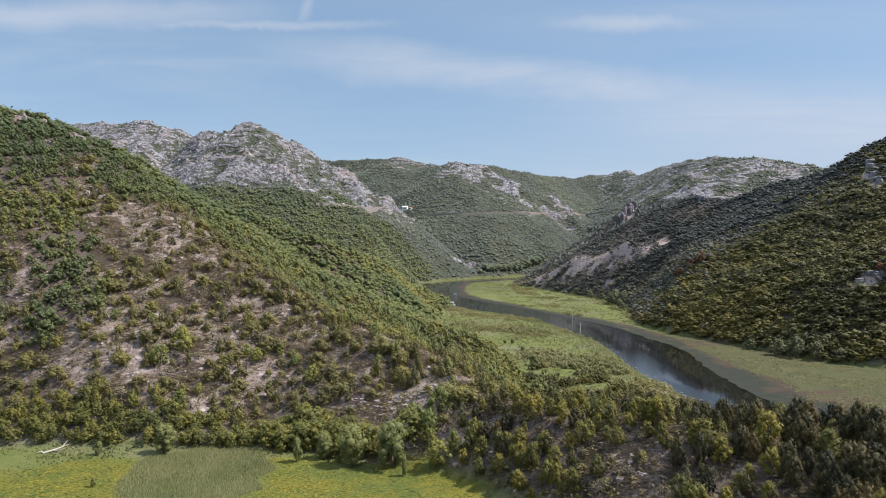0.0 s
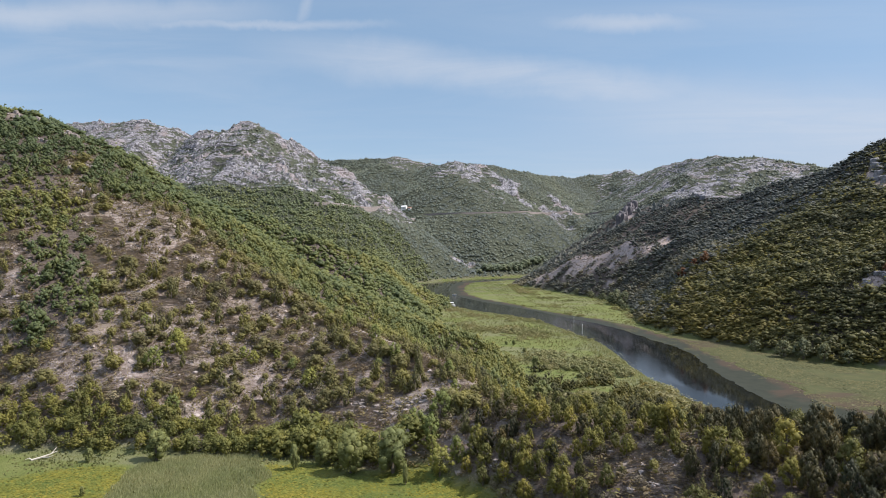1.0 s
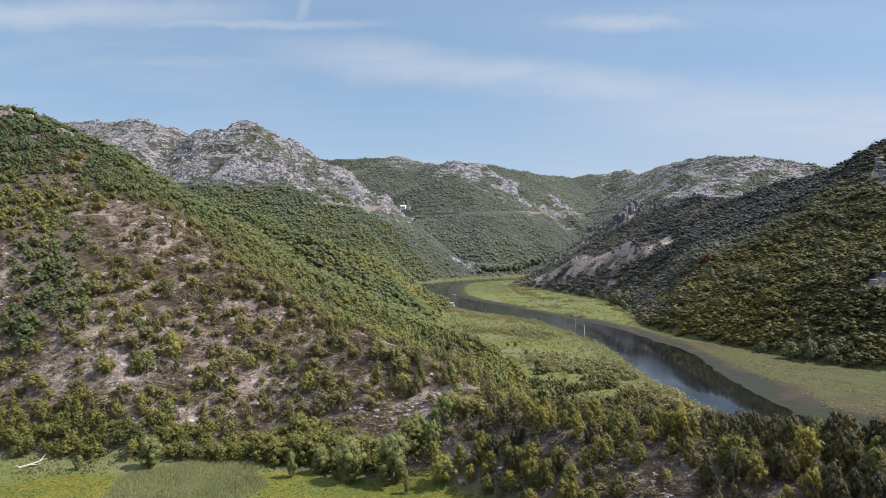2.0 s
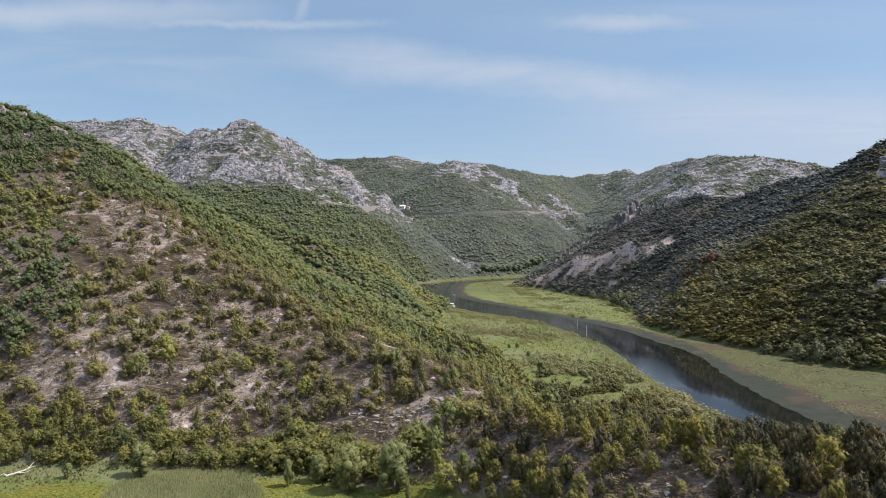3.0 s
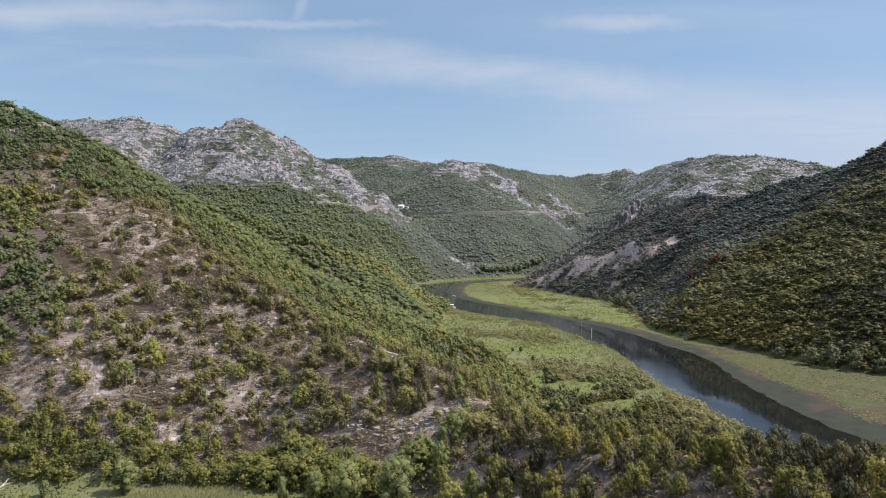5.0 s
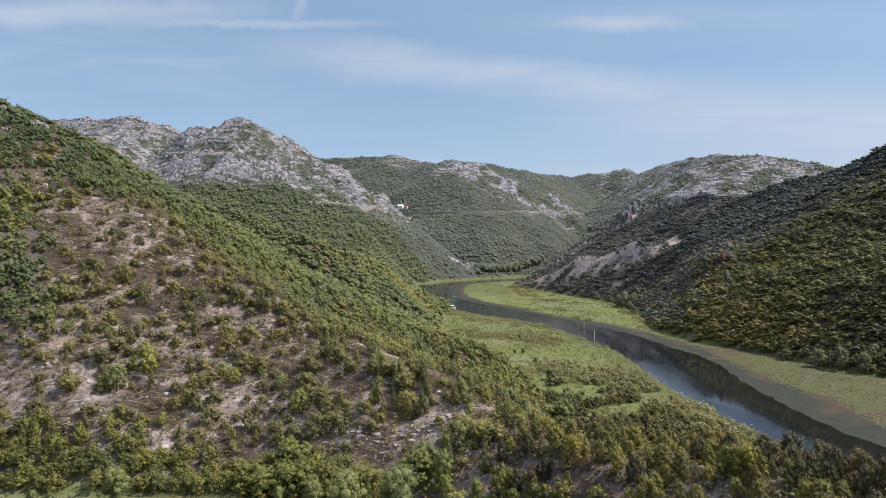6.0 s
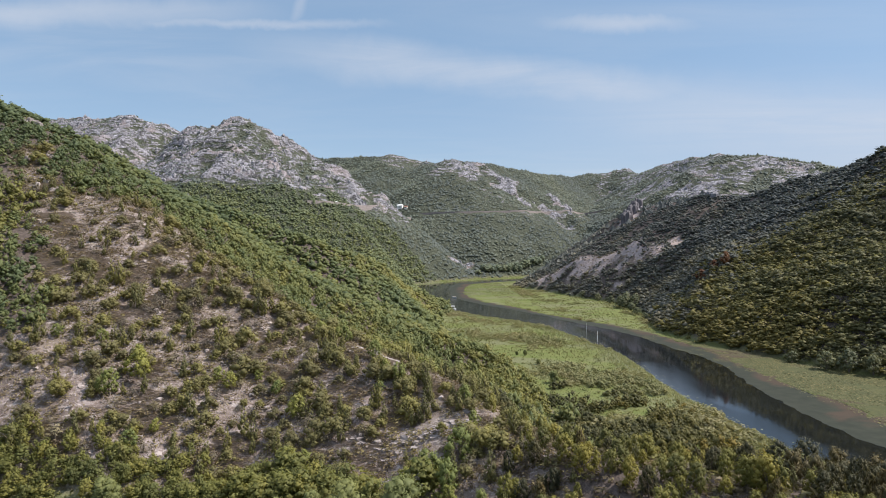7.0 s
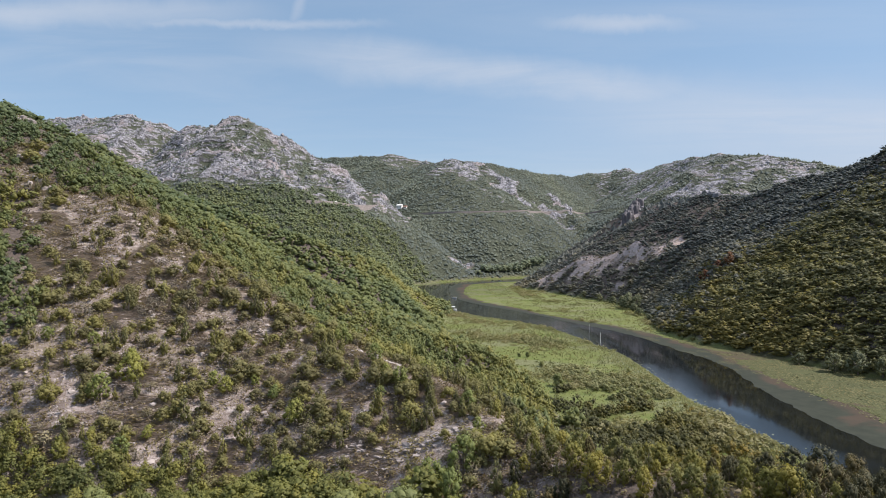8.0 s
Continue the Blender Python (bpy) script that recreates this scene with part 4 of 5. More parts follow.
# shrubs on the bare slope
x, y = spread(-150, 12, 112, 215, 2.8)
h, fl, bare = sample(LAND, x, y), sample(FLOOR, x, y), sample(ROCK, x, y)
ok = (bare > 0.16) & (fl > 6) & ~opening(x, y) & (rng.random(len(x)) < (0.93 + 0.45 * fbm(x, y, 24, 3, 110)) * (1 - 0.4 * ease(h, 22, 42))) & ~((np.hypot((x + 7) / 12.5, (y - 126.6) / 4.6) < 1.0) & (rng.random(len(x)) < 0.9))
x, y = x[ok], y[ok]
order = np.argsort(y)
x, y = x[order], y[order]
dry_far, dry_count = [], 0
for i in range(len(x)):
    kind, s = rng.random(), rng.uniform(0.75, 1.35) * (1.5 if rng.random() < 0.3 else 1.0)
    if i >= 1150:
        break
    if kind < 0.46:
        plant("shrub", C_SHRUB, x[i], y[i], 3.0 * s, 2.5 * s, "olive-green rounded shrub on dry stony ground", "shrub", "shrubs on the bare slope")
    elif kind < 0.66:
        plant("juniper", C_JUNIPER, x[i], y[i], 2.7 * s, 4.1 * s, "dark green upright juniper on the slope", "juniper", "junipers on the bare slope")
    elif kind < 0.78 and sample(LAND, x[i], y[i]) < 24:
        plant("tree", C_TREE, x[i], y[i], 3.4 * s, 3.5 * s, "small green tree on the dry slope", "tree", "small trees on the bare slope")
    elif dry_count < 100:
        dry_count += 1
        plant("dry_shrub", C_DRY, x[i], y[i], 2.8 * s, 2.0 * s, "grey-brown dry leafless shrub on stony ground", "shrub", "dry shrubs on the bare slope")
    else:
        dry_far.append((x[i], y[i], s))
dry_far = np.array(dry_far)
brush = scatter_mesh("dry_brush", [crown("low", 150, 0.055, 8, 0) for _ in range(4)], dry_far[:, 0], dry_far[:, 1], 2.8 * dry_far[:, 2], 2.0 * dry_far[:, 2], rng.uniform(0, 1, len(dry_far)), L_DRYFAR)
tagged(brush, "grey-brown dry leafless brush higher on the slope", "brush", kind="stuff")

# upright junipers on the low end of the slope
x, y = rng.uniform(-30, 8, 120), rng.uniform(131.5, 158, 120)
ok = (sample(FLOOR, x, y) > 8) & ~opening(x, y) & (np.hypot((x + 7) / 12.5, (y - 127.6) / 3.0) > 1.0) & (sample(LAND, x, y) < 24)
for i in np.nonzero(ok)[0]:
    s = rng.uniform(2.8, 5.4)
    plant("juniper", C_JUNIPER, x[i], y[i], s * rng.uniform(0.6, 0.85), s, "olive-green upright juniper on pinkish stony ground", "juniper", "junipers at the end of the slope")

# dry shrubs between the trees of the spur
x, y = rng.uniform(2, 60, 330), rng.uniform(72, 128, 330)
ok = (sample(FLOOR, x, y) > 2) & (rng.random(len(x)) < 0.75)
for i in np.nonzero(ok)[0]:
    s = rng.uniform(0.6, 1.15)
    plant("dry_shrub", C_DRY, x[i], y[i], 2.7 * s, 1.9 * s, "grey-brown dry leafless shrub on stony ground", "shrub", "dry shrubs on the spur")
for x0, y0 in [(25, 90), (31, 92.5), (27.5, 94), (33, 89), (29, 88.5)]:
    plant("shrub", C_SHRUB, x0, y0, rng.uniform(1.6, 2.4), rng.uniform(1.5, 2.4), "olive-green rounded shrub on dry stony ground", "shrub", "shrubs on the spur")

# low dry scrub over the bare slope
x, y = spread(-170, 45, 82, 235, 0.98)
bare, fl = sample(ROCK, x, y), sample(FLOOR, x, y)
ok = (fl > 1.5) & (bare > 0.08) & (rng.random(len(x)) < 0.74 + 0.9 * fbm(x, y, 9, 3, 120))
x, y = x[ok], y[ok]
s = rng.uniform(0.7, 2.2, len(x))
low = scatter_mesh("low_scrub", T_LOW, x, y, s, s * rng.uniform(0.45, 0.8, len(x)), np.clip(0.5 + 0.6 * fbm(x, y, 20, 2, 121) + rng.normal(0, 0.2, len(x)), 0, 1), L_LOW)
tagged(low, "low dry brownish scrub between the stones", "scrub", kind="stuff")

# straw and dead stalks lying over the bare slope
x, y = rng.uniform(-150, 45, 90000), rng.uniform(82, 225, 90000)
ok = (sample(FLOOR, x, y) > 1.5) & (sample(ROCK, x, y) > 0.1) & (rng.random(len(x)) < 0.75 + 1.2 * fbm(x, y, 7, 3, 125))
x, y = x[ok], y[ok]
z, a = sample(LAND, x, y), rng.normal(-0.5, 0.6, len(x)) + math.pi * rng.integers(0, 2, len(x))
r, up = rng.uniform(0.35, 1.0, len(x)), rng.uniform(0.05, 0.4, len(x))
tip = np.stack([x + np.cos(a) * r, y + np.sin(a) * r, sample(LAND, x + np.cos(a) * r, y + np.sin(a) * r) + up], 1)
w = rng.uniform(0.04, 0.1, len(x))
v = np.stack([np.stack([x - np.sin(a) * w, y + np.cos(a) * w, z - 0.02], 1), np.stack([x + np.sin(a) * w, y - np.cos(a) * w, z + 0.06], 1), tip], 1).reshape(-1, 3)
straw = mesh_object("dry_grass", v, np.arange(len(v)).reshape(-1, 3), L_STRAW, {"tint": np.repeat(rng.uniform(0, 1, len(x)), 3)})
tagged(straw, "straw-coloured dry grass and dead stalks", "dry grass", kind="stuff")

# heaps of dead sticks bleaching on the slope
x, y = rng.uniform(-150, 45, 460000), rng.uniform(82, 225, 460000)
heap = fbm(x, y, 11, 4, 127)
ok = (sample(FLOOR, x, y) > 3) & (sample(ROCK, x, y) > 0.1) & (rng.random(len(x)) < np.where(opening(x, y), 0.85, 3.2 * np.clip(heap + 0.03, 0, 0.4)))
x, y = x[ok], y[ok]
a = 0.2 * fbm(x, y, 20, 2, 128) * math.pi + rng.normal(-0.1, 1.0, len(x)) * np.where(opening(x, y), 0.7, 0.25)
r, w = rng.uniform(0.4, 1.4, len(x)), rng.uniform(0.04, 0.11, len(x))
dx, dy = np.cos(a) * r, np.sin(a) * r
level = np.abs(sample(LAND, x - dx, y - dy) - sample(LAND, x + dx, y + dy)) < 0.55 * r
x, y, a, r, w, dx, dy = (q[level] for q in (x, y, a, r, w, dx, dy))
v = np.stack([np.stack([x - dx - np.sin(a) * w, y - dy + np.cos(a) * w, sample(LAND, x - dx, y - dy) + 0.08], 1), np.stack([x - dx + np.sin(a) * w, y - dy - np.cos(a) * w, sample(LAND, x - dx, y - dy) + 0.2], 1),
              np.stack([x + dx, y + dy, sample(LAND, x + dx, y + dy) + rng.uniform(0.1, 0.5, len(x))], 1)], 1).reshape(-1, 3)
sticks = mesh_object("dead_sticks", v, np.arange(len(v)).reshape(-1, 3), L_STICK, {"tint": np.repeat(rng.uniform(0, 1, len(x)), 3)})
tagged(sticks, "bleached dead sticks lying in heaps on the slope", "dead wood", kind="stuff")

# dry scrub and rubble in the stony chute of the right hill
x, y = (np.concatenate(q) for q in zip(spread(80, 180, 420, 590, 1.5), spread(146, 172, 214, 236, 1.2)))
ok = (sample(ROCK, x, y) > 0.2) & (rng.random(len(x)) < 0.42)
x, y = x[ok], y[ok]
s = rng.uniform(0.8, 2.4, len(x))
chute = scatter_mesh("chute_scrub", T_LOW, x, y, s, s * rng.uniform(0.45, 0.8, len(x)), rng.uniform(0, 1, len(x)), L_LOW)
tagged(chute, "dry scrub on the stony chute of the wooded hill", "scrub", kind="stuff")
x, y = spread(80, 180, 420, 590, 2.4)
ok = (sample(ROCK, x, y) > 0.2) & (fbm(x * 0.5 + y * 0.35, y * 0.7 - x * 0.7, 12, 3, 136) > 0.22)
x, y = x[ok], y[ok]
s = rng.uniform(1.6, 3.4, len(x))
clumps = scatter_mesh("chute_bushes", T_MID, x, y, s * 1.2, s * 0.8, rng.uniform(0.2, 0.8, len(x)), L_WOOD, 0.2)
tagged(clumps, "dark green bushes in rows across the stony chute", "bushes", kind="stuff")

HILLTOP_ROCKS = [(-162.5, 239.5, 3.6), (-156, 239, 3.2), (-137.5, 229.5, 3.4), (-141.5, 220.5, 2.4), (-122, 208, 3.2), (-111, 194, 2.6), (-101.6, 183, 3.0)]

# woods on the near and the right hills
x, y = spread(-330, 420, 120, 640, 2.7)
more, dense = spread(-215, 62, 125, 330, 3.3), spread(90, 330, 170, 460, 3.3)
x, y = np.concatenate([x, more[0], dense[0]]), np.concatenate([y, more[1], dense[1]])
foot = along(RIVER_EDGE[26:39], 1.1)
x, y = np.concatenate([x, rng.uniform(98, 190, 1100), foot[:, 0] + rng.uniform(-1, 9, len(foot))]), np.concatenate([y, rng.uniform(190, 330, 1100), foot[:, 1] + rng.uniform(-3, 3, len(foot))])
h, fl, wd, rk = sample(LAND, x, y), sample(FLOOR, x, y), sample(WOOD, x, y), sample(ROCK, x, y)
patch = fbm(x, y, 34, 3, 130)
reach = (x < 0.78 * y + 40) & (x > -0.8 * y - 30)
ok = (fl > 0.6) & reach & ~opening(x, y) & ~((x < -20) & (y > 430)) & (rng.random(len(x)) < wd * np.where((x < -85) & (y < 245), 1.0 + 0.9 * np.minimum(fbm(x, y, 15, 3, 133), 0.0), np.where(y < 400, 1.0, 0.95 + 0.5 * np.minimum(patch, 0.1)))) & ~((y < 160) & (fl < 16) & (x < 72))
for rx, ry, gap in HILLTOP_ROCKS:
    ok &= np.hypot(x - rx, y - ry) > gap
x, y, h, patch, fl = x[ok], y[ok], h[ok], patch[ok], fl[ok]
tall = np.clip(2.55 * np.exp(rng.normal(0, 0.34, len(x))), 1.1, 5.6) * (1 + 0.15 * (fl < 40)) * np.where((x < 62) & (y < 330), 1.08, 1)
# right hill: shade and haze towards the crest put into a falling tint
tint = np.clip(0.5 + 0.5 * fbm(x, y, 40, 3, 131) + rng.normal(0, 0.15, len(x)) - np.where(x < 60, np.where(y < 225, -0.12, 0) + 0.006 * (h - 18), np.where(y < 330, -0.12, 0.0) + 0.0105 * (h - 18)), 0, 1)
thin = rng.random(len(x)) < 0.55


def crest(y):
    """Where the right hill's crest runs."""
    return np.interp(y, [60, 170, 240, 335, 400, 448, 492, 552, 600], [480, 400, 330, 262, 238, 224, 204, 176, 84])


back = (x > crest(y) + 14) | ((x < -60) & (y > 330 + 0.25 * (x + 60))) | (x < -200)
kept = ~back | thin
x, y, tall, tint, back = x[kept], y[kept], tall[kept], tint[kept], back[kept]
wide = np.minimum(tall * rng.uniform(1.0, 1.5, len(x)), 5.2)
flat = (x > 62) | (y > 225)
wide, tall = np.where(flat, wide * 1.18, wide), np.where(flat, tall * 0.95, tall)
wide = np.where((x < 62) & (y < 225), np.minimum(wide, rng.uniform(2.8, 5.0, len(x))), wide)
slope = ~back & (x < 62)
close = slope & (y < 225)
slope &= ~close
steep = ~back & ~slope & ~close
foot = steep & (y + 30 * fbm(x, y, 40, 2, 135) + rng.normal(0, 16, len(x)) < 305)
steep &= ~foot
wide, tall = np.where(foot, wide * 1.36, wide * np.where(steep, 1.14, 1.0)), np.where(foot, tall * 1.02, tall * np.where(steep, 0.84, 1.0))
for name, crowns, who, mat, label in (("slope_wood", T_GROVE, close, L_SLOPE, "green leafy trees on the upper slope"), ("shoulder_wood", T_MID, slope, L_SLOPE, "dense green wood on the hill's far shoulder"),
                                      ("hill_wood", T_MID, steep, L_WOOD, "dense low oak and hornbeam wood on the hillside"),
                                      ("lower_wood", T_HILL, foot, L_LOWER, "olive and yellowish oak wood above the river bank")):
    tagged(scatter_mesh(name, crowns, x[who], y[who], wide[who], tall[who], tint[who], mat, 0.12 if crowns is T_GROVE else 0.28), label, "wood", kind="stuff")
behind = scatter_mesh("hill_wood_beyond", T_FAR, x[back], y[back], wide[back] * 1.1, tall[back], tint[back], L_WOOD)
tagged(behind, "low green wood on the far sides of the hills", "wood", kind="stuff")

# woods on the far mountains
x, y = np.concatenate([rng.uniform(-760, 640, 128000), rng.uniform(-330, -15, 12000)]), np.concatenate([rng.uniform(430, 1260, 128000), rng.uniform(430, 700, 12000)])
h, fl, wd, rk = sample(LAND, x, y), sample(FLOOR, x, y), sample(WOOD, x, y), sample(ROCK, x, y)
reach = (x < 0.75 * y + 40) & (x > -0.78 * y - 30) & ~((x > -20) & (x < 420) & (y < 640))
ok = (fl > 1.5) & reach & (rng.random(len(x)) < np.clip(wd * 0.95 - 1.2 * rk, 0.08 + 0.45 * ease(fbm(x, y, 32, 4, 143), -0.1, 0.35), 1)) & ~((x < -0.38 * y) & (h < 80)) & ~((x > -70) & (y > 700) & (np.abs(h - 78.5 - 0.035 * np.maximum(x, 0)) < 2.4))
x, y, h, rk = x[ok], y[ok], h[ok], rk[ok]
tall = (1.5 + 2.1 * rng.uniform(0, 1, len(x)) ** 1.4) * np.where(rk > 0.4, 0.62, 1)
tint = np.clip(0.4 + 0.7 * fbm(x, y, 120, 3, 141) + rng.normal(0, 0.2, len(x)), 0, 1)
wide, low = tall * rng.uniform(1.15, 1.7, len(x)), (y < 660) & (x < 20) & (h < 95)
foot_slope = scatter_mesh("valley_wood", T_SMALL, x[low], y[low], wide[low] * 1.1, tall[low] * 1.15, tint[low], L_VALLEY)
tagged(foot_slope, "dense low green wood at the mountain's foot", "wood", kind="stuff")
x, y, wide, tall, tint = x[~low], y[~low], wide[~low], tall[~low], tint[~low]
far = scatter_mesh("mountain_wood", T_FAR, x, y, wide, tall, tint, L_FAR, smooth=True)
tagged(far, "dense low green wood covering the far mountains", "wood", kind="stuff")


# low undergrowth in the gaps of the near woods
x, y = spread(-215, 72, 72, 262, 2.3)
ok = (sample(WOOD, x, y) > 0.3) & ((y > 118) | (x > 4)) & ~opening(x, y) & (sample(FLOOR, x, y) > 3) & (x > -0.8 * y - 25) & (rng.random(len(x)) < 0.8)
more = spread(6, 74, 72, 124, 1.9)
x, y = np.concatenate([x[ok], more[0]]), np.concatenate([y[ok], more[1]])
ok = (x < 6) | (sample(FLOOR, x, y) > 1.5) & (np.hypot((x - 28) / 4.0, (y - 87) / 5.5) > 1.0)
x, y = x[ok], y[ok]
s = rng.uniform(0.9, 2.2, len(x))
brush = scatter_mesh("undergrowth", [crown("low", 14, 0.19, 5, 0) for _ in range(6)], x, y, s * 1.15, s * rng.uniform(0.5, 0.9, len(x)), np.clip(0.45 + 0.7 * fbm(x, y, 14, 3, 134) + rng.normal(0, 0.2, len(x)), 0, 1), L_BRUSH)
tagged(brush, "brownish-green low brush between the hillside trees", "brush", kind="stuff")
x, y = spread(92, 300, 175, 330, 2.7)
ok = (sample(WOOD, x, y) > 0.3) & (sample(FLOOR, x, y) > 1) & (x < crest(y) + 8) & (x < 0.78 * y + 30)
x, y = x[ok], y[ok]
s = rng.uniform(1.6, 3.0, len(x))
brush = scatter_mesh("hill_undergrowth", [crown("low", 12, 0.2, 5, 0) for _ in range(6)], x, y, s * 1.2, s, np.clip(0.5 + 0.7 * fbm(x, y, 20, 3, 137) + rng.normal(0, 0.2, len(x)), 0, 1), L_LOWER)
tagged(brush, "olive brush filling the gaps of the river-side wood", "brush", kind="stuff")


# autumn trees among the wood
for x, y, w, t in [(125, 321, 7, 7), (134.5, 316.3, 6.5, 7), (130, 319, 5.5, 5.5), (159, 221.5, 4.4, 4.4)]:
    plant("rust_tree", C_RUST, x, y, w, t, "rust-coloured autumn tree among green woods", "tree", "rust-coloured trees")
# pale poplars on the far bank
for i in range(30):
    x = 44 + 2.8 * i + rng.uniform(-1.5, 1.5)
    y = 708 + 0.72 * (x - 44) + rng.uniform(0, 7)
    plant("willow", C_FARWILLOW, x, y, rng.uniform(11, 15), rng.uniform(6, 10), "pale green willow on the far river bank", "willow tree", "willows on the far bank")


# ---- reeds, lily leaves and tufts ----
def blades(name, x, y, tall, width, tint, mat, label, category):
    n = len(x)
    z = np.maximum(sample(LAND, x, y), 0.0)
    a = rng.uniform(0, 2 * math.pi, n)
    dx, dy = np.cos(a) * width, np.sin(a) * width
    lx, ly = rng.normal(0, 0.28, (2, n)) * tall
    v = np.stack([np.stack([x - dx, y - dy, z - 0.1], 1), np.stack([x + dx, y + dy, z - 0.1], 1), np.stack([x + lx, y + ly, z + tall], 1)], 1).reshape(-1, 3)
    ob = mesh_object(name, v, np.arange(3 * n).reshape(-1, 3), mat, {"tint": np.repeat(tint, 3)})
    return tagged(ob, label, category, kind="stuff")


x, y = spread(-62, -26, 78, 123, 0.165)
ok = (((x + 43) / 13) ** 2 + ((y - 107) / 15) ** 2 + 0.5 * fbm(x, y, 9, 3, 84) < 1.0) | ((np.abs(x + 43) < 9) & (y < 107))
x, y = x[ok], y[ok]
blades("reeds", x, y, rng.uniform(0.3, 0.75, len(x)), 0.055, np.clip(0.5 + 0.6 * fbm(x, y, 8, 3, 150) + rng.normal(0, 0.15, len(x)), 0, 1), L_REED, "pale green reed bed in the meadow", "reeds")

# a fringe of reeds along the left shore
line = along(SHORE_LEFT[2:15], 0.25)
line = np.repeat(line, 9, axis=0)
x, y = line[:, 0] - 0.5 - rng.exponential(3.2, len(line)), line[:, 1] + rng.uniform(-1, 1, len(line))
blades("shore_reeds", x, y, rng.uniform(0.3, 0.8, len(x)), 0.2, np.clip(0.75 + rng.normal(0, 0.25, len(x)), 0, 1), L_REED, "pale reeds along the river shore", "reeds")

# reeds and rank grass in the river meadows
x, y = np.concatenate([rng.uniform(-8, 66, 15000), rng.uniform(60, 112, 9000)]), np.concatenate([rng.uniform(135, 400, 15000), rng.uniform(300, 600, 9000)])
clump = fbm(x, y * 0.6, 26, 4, 155)
ok = (sample(MEADOW, x, y) > 0.6) & (sample(LAND, x, y) > 0.05) & (sample(PADS, x, y) < 0.3) & (rng.random(len(x)) < 0.12 + 1.9 * np.clip(clump, 0, 1))
x, y, clump = x[ok], y[ok], clump[ok]
s = rng.uniform(0.7, 1.6, len(x)) * (1 + 1.3 * np.clip(clump, 0, 1))
tufts = scatter_mesh("rank_grass", T_LOW, x, y, s * 1.3, s * rng.uniform(0.5, 0.95, len(x)), np.clip(0.35 + 0.6 * clump + 0.4 * fbm(x, y, 35, 3, 156) + rng.normal(0, 0.15, len(x)), 0, 1), L_RANK, 0.1)
tagged(tufts, "clumps of reed and rank grass in the river meadow", "grass", kind="stuff")
# low grass over the level river banks
x, y = np.concatenate([rng.uniform(-8, 66, 17000), rng.uniform(40, 114, 20000), rng.uniform(-112, 2, 9000)]), np.concatenate([rng.uniform(130, 410, 17000), rng.uniform(260, 640, 20000), rng.uniform(102, 126, 9000)])
ok = (sample(MEADOW, x, y) > 0.6) & (sample(LAND, x, y) > 0.05) & (sample(PADS, x, y) < 0.3) & (sample(LILY, x, y) < 0.4) & (rng.random(len(x)) < 0.55 + 1.2 * fbm(x, y, 18, 4, 158))
x, y = x[ok], y[ok]
blades("bank_grass", x, y, rng.uniform(0.15, 0.5, len(x)), rng.uniform(0.15, 0.4, len(x)), np.clip(0.45 + 0.8 * fbm(x, y, 22, 3, 159) + rng.normal(0, 0.2, len(x)), 0, 1), L_RANK, "low tufted grass on the river banks", "grass")
# bushes between the low spur and the river
x, y = spread(20, 76, 105, 196, 1.75)
shore = along(SHORE_LEFT[1:14], 2.0)
inland = np.array([np.hypot(shore[:, 0] - a, shore[:, 1] - b).min() for a, b in zip(x, y)])
ok = (sample(LAND, x, y) > 0.05) & (sample(FLOOR, x, y) < 1) & (inland > 4) & (fbm(x, y, 16, 3, 157) > -0.6 + 0.02 * np.maximum(y - 150, 0)) & (rng.random(len(x)) < 0.3 + 0.7 * ease(inland, 4, 12))
x, y, inland = x[ok], y[ok], inland[ok]
s = rng.uniform(1.5, 3.6, len(x)) * (0.5 + 0.5 * ease(inland, 4, 15))
swale = scatter_mesh("bank_bushes", T_GROVE, x, y, s, s * rng.uniform(0.8, 1.15, len(x)), np.clip(0.4 + 0.02 * (x - 48) + 0.4 * fbm(x, y, 12, 2, 165) + rng.normal(0, 0.2, len(x)), 0, 1), L_BANK)
tagged(swale, "soft green and yellow-green bushes on the low river bank", "bushes", kind="stuff")

# a thicket of tall reed and sallow in the river meadow, and a reed stand farther up
x, y = spread(20, 66, 178, 296, 1.5)
u, w = (x - 44) * 0.38 - (y - 204) * 0.925, (x - 44) * 0.925 + (y - 204) * 0.38
thick = np.minimum((u / 24) ** 2 + (w / 9.5) ** 2, ((x - 36) / 10) ** 2 + ((y - 279) / 9) ** 2) + 0.9 * fbm(x, y, 10, 3, 166)
ok = (thick < 1.0) & (sample(LAND, x, y) > 0.05) & (rng.random(len(x)) < 0.75)
x, y = x[ok], y[ok]
s = rng.uniform(1.3, 2.6, len(x)) * np.where(y > 250, 0.8, 1.0)
stand = scatter_mesh("reed_thicket", [crown("tall", 64, 0.075, 7, 1, 0.6) for _ in range(6)], x, y, s * 1.3, s * 0.85, np.clip(0.45 + 0.6 * fbm(x, y, 9, 2, 167) + rng.normal(0, 0.2, len(x)), 0, 1), L_THICKET)
tagged(stand, "grey-green thicket of tall reed and sallow", "reeds", kind="stuff")


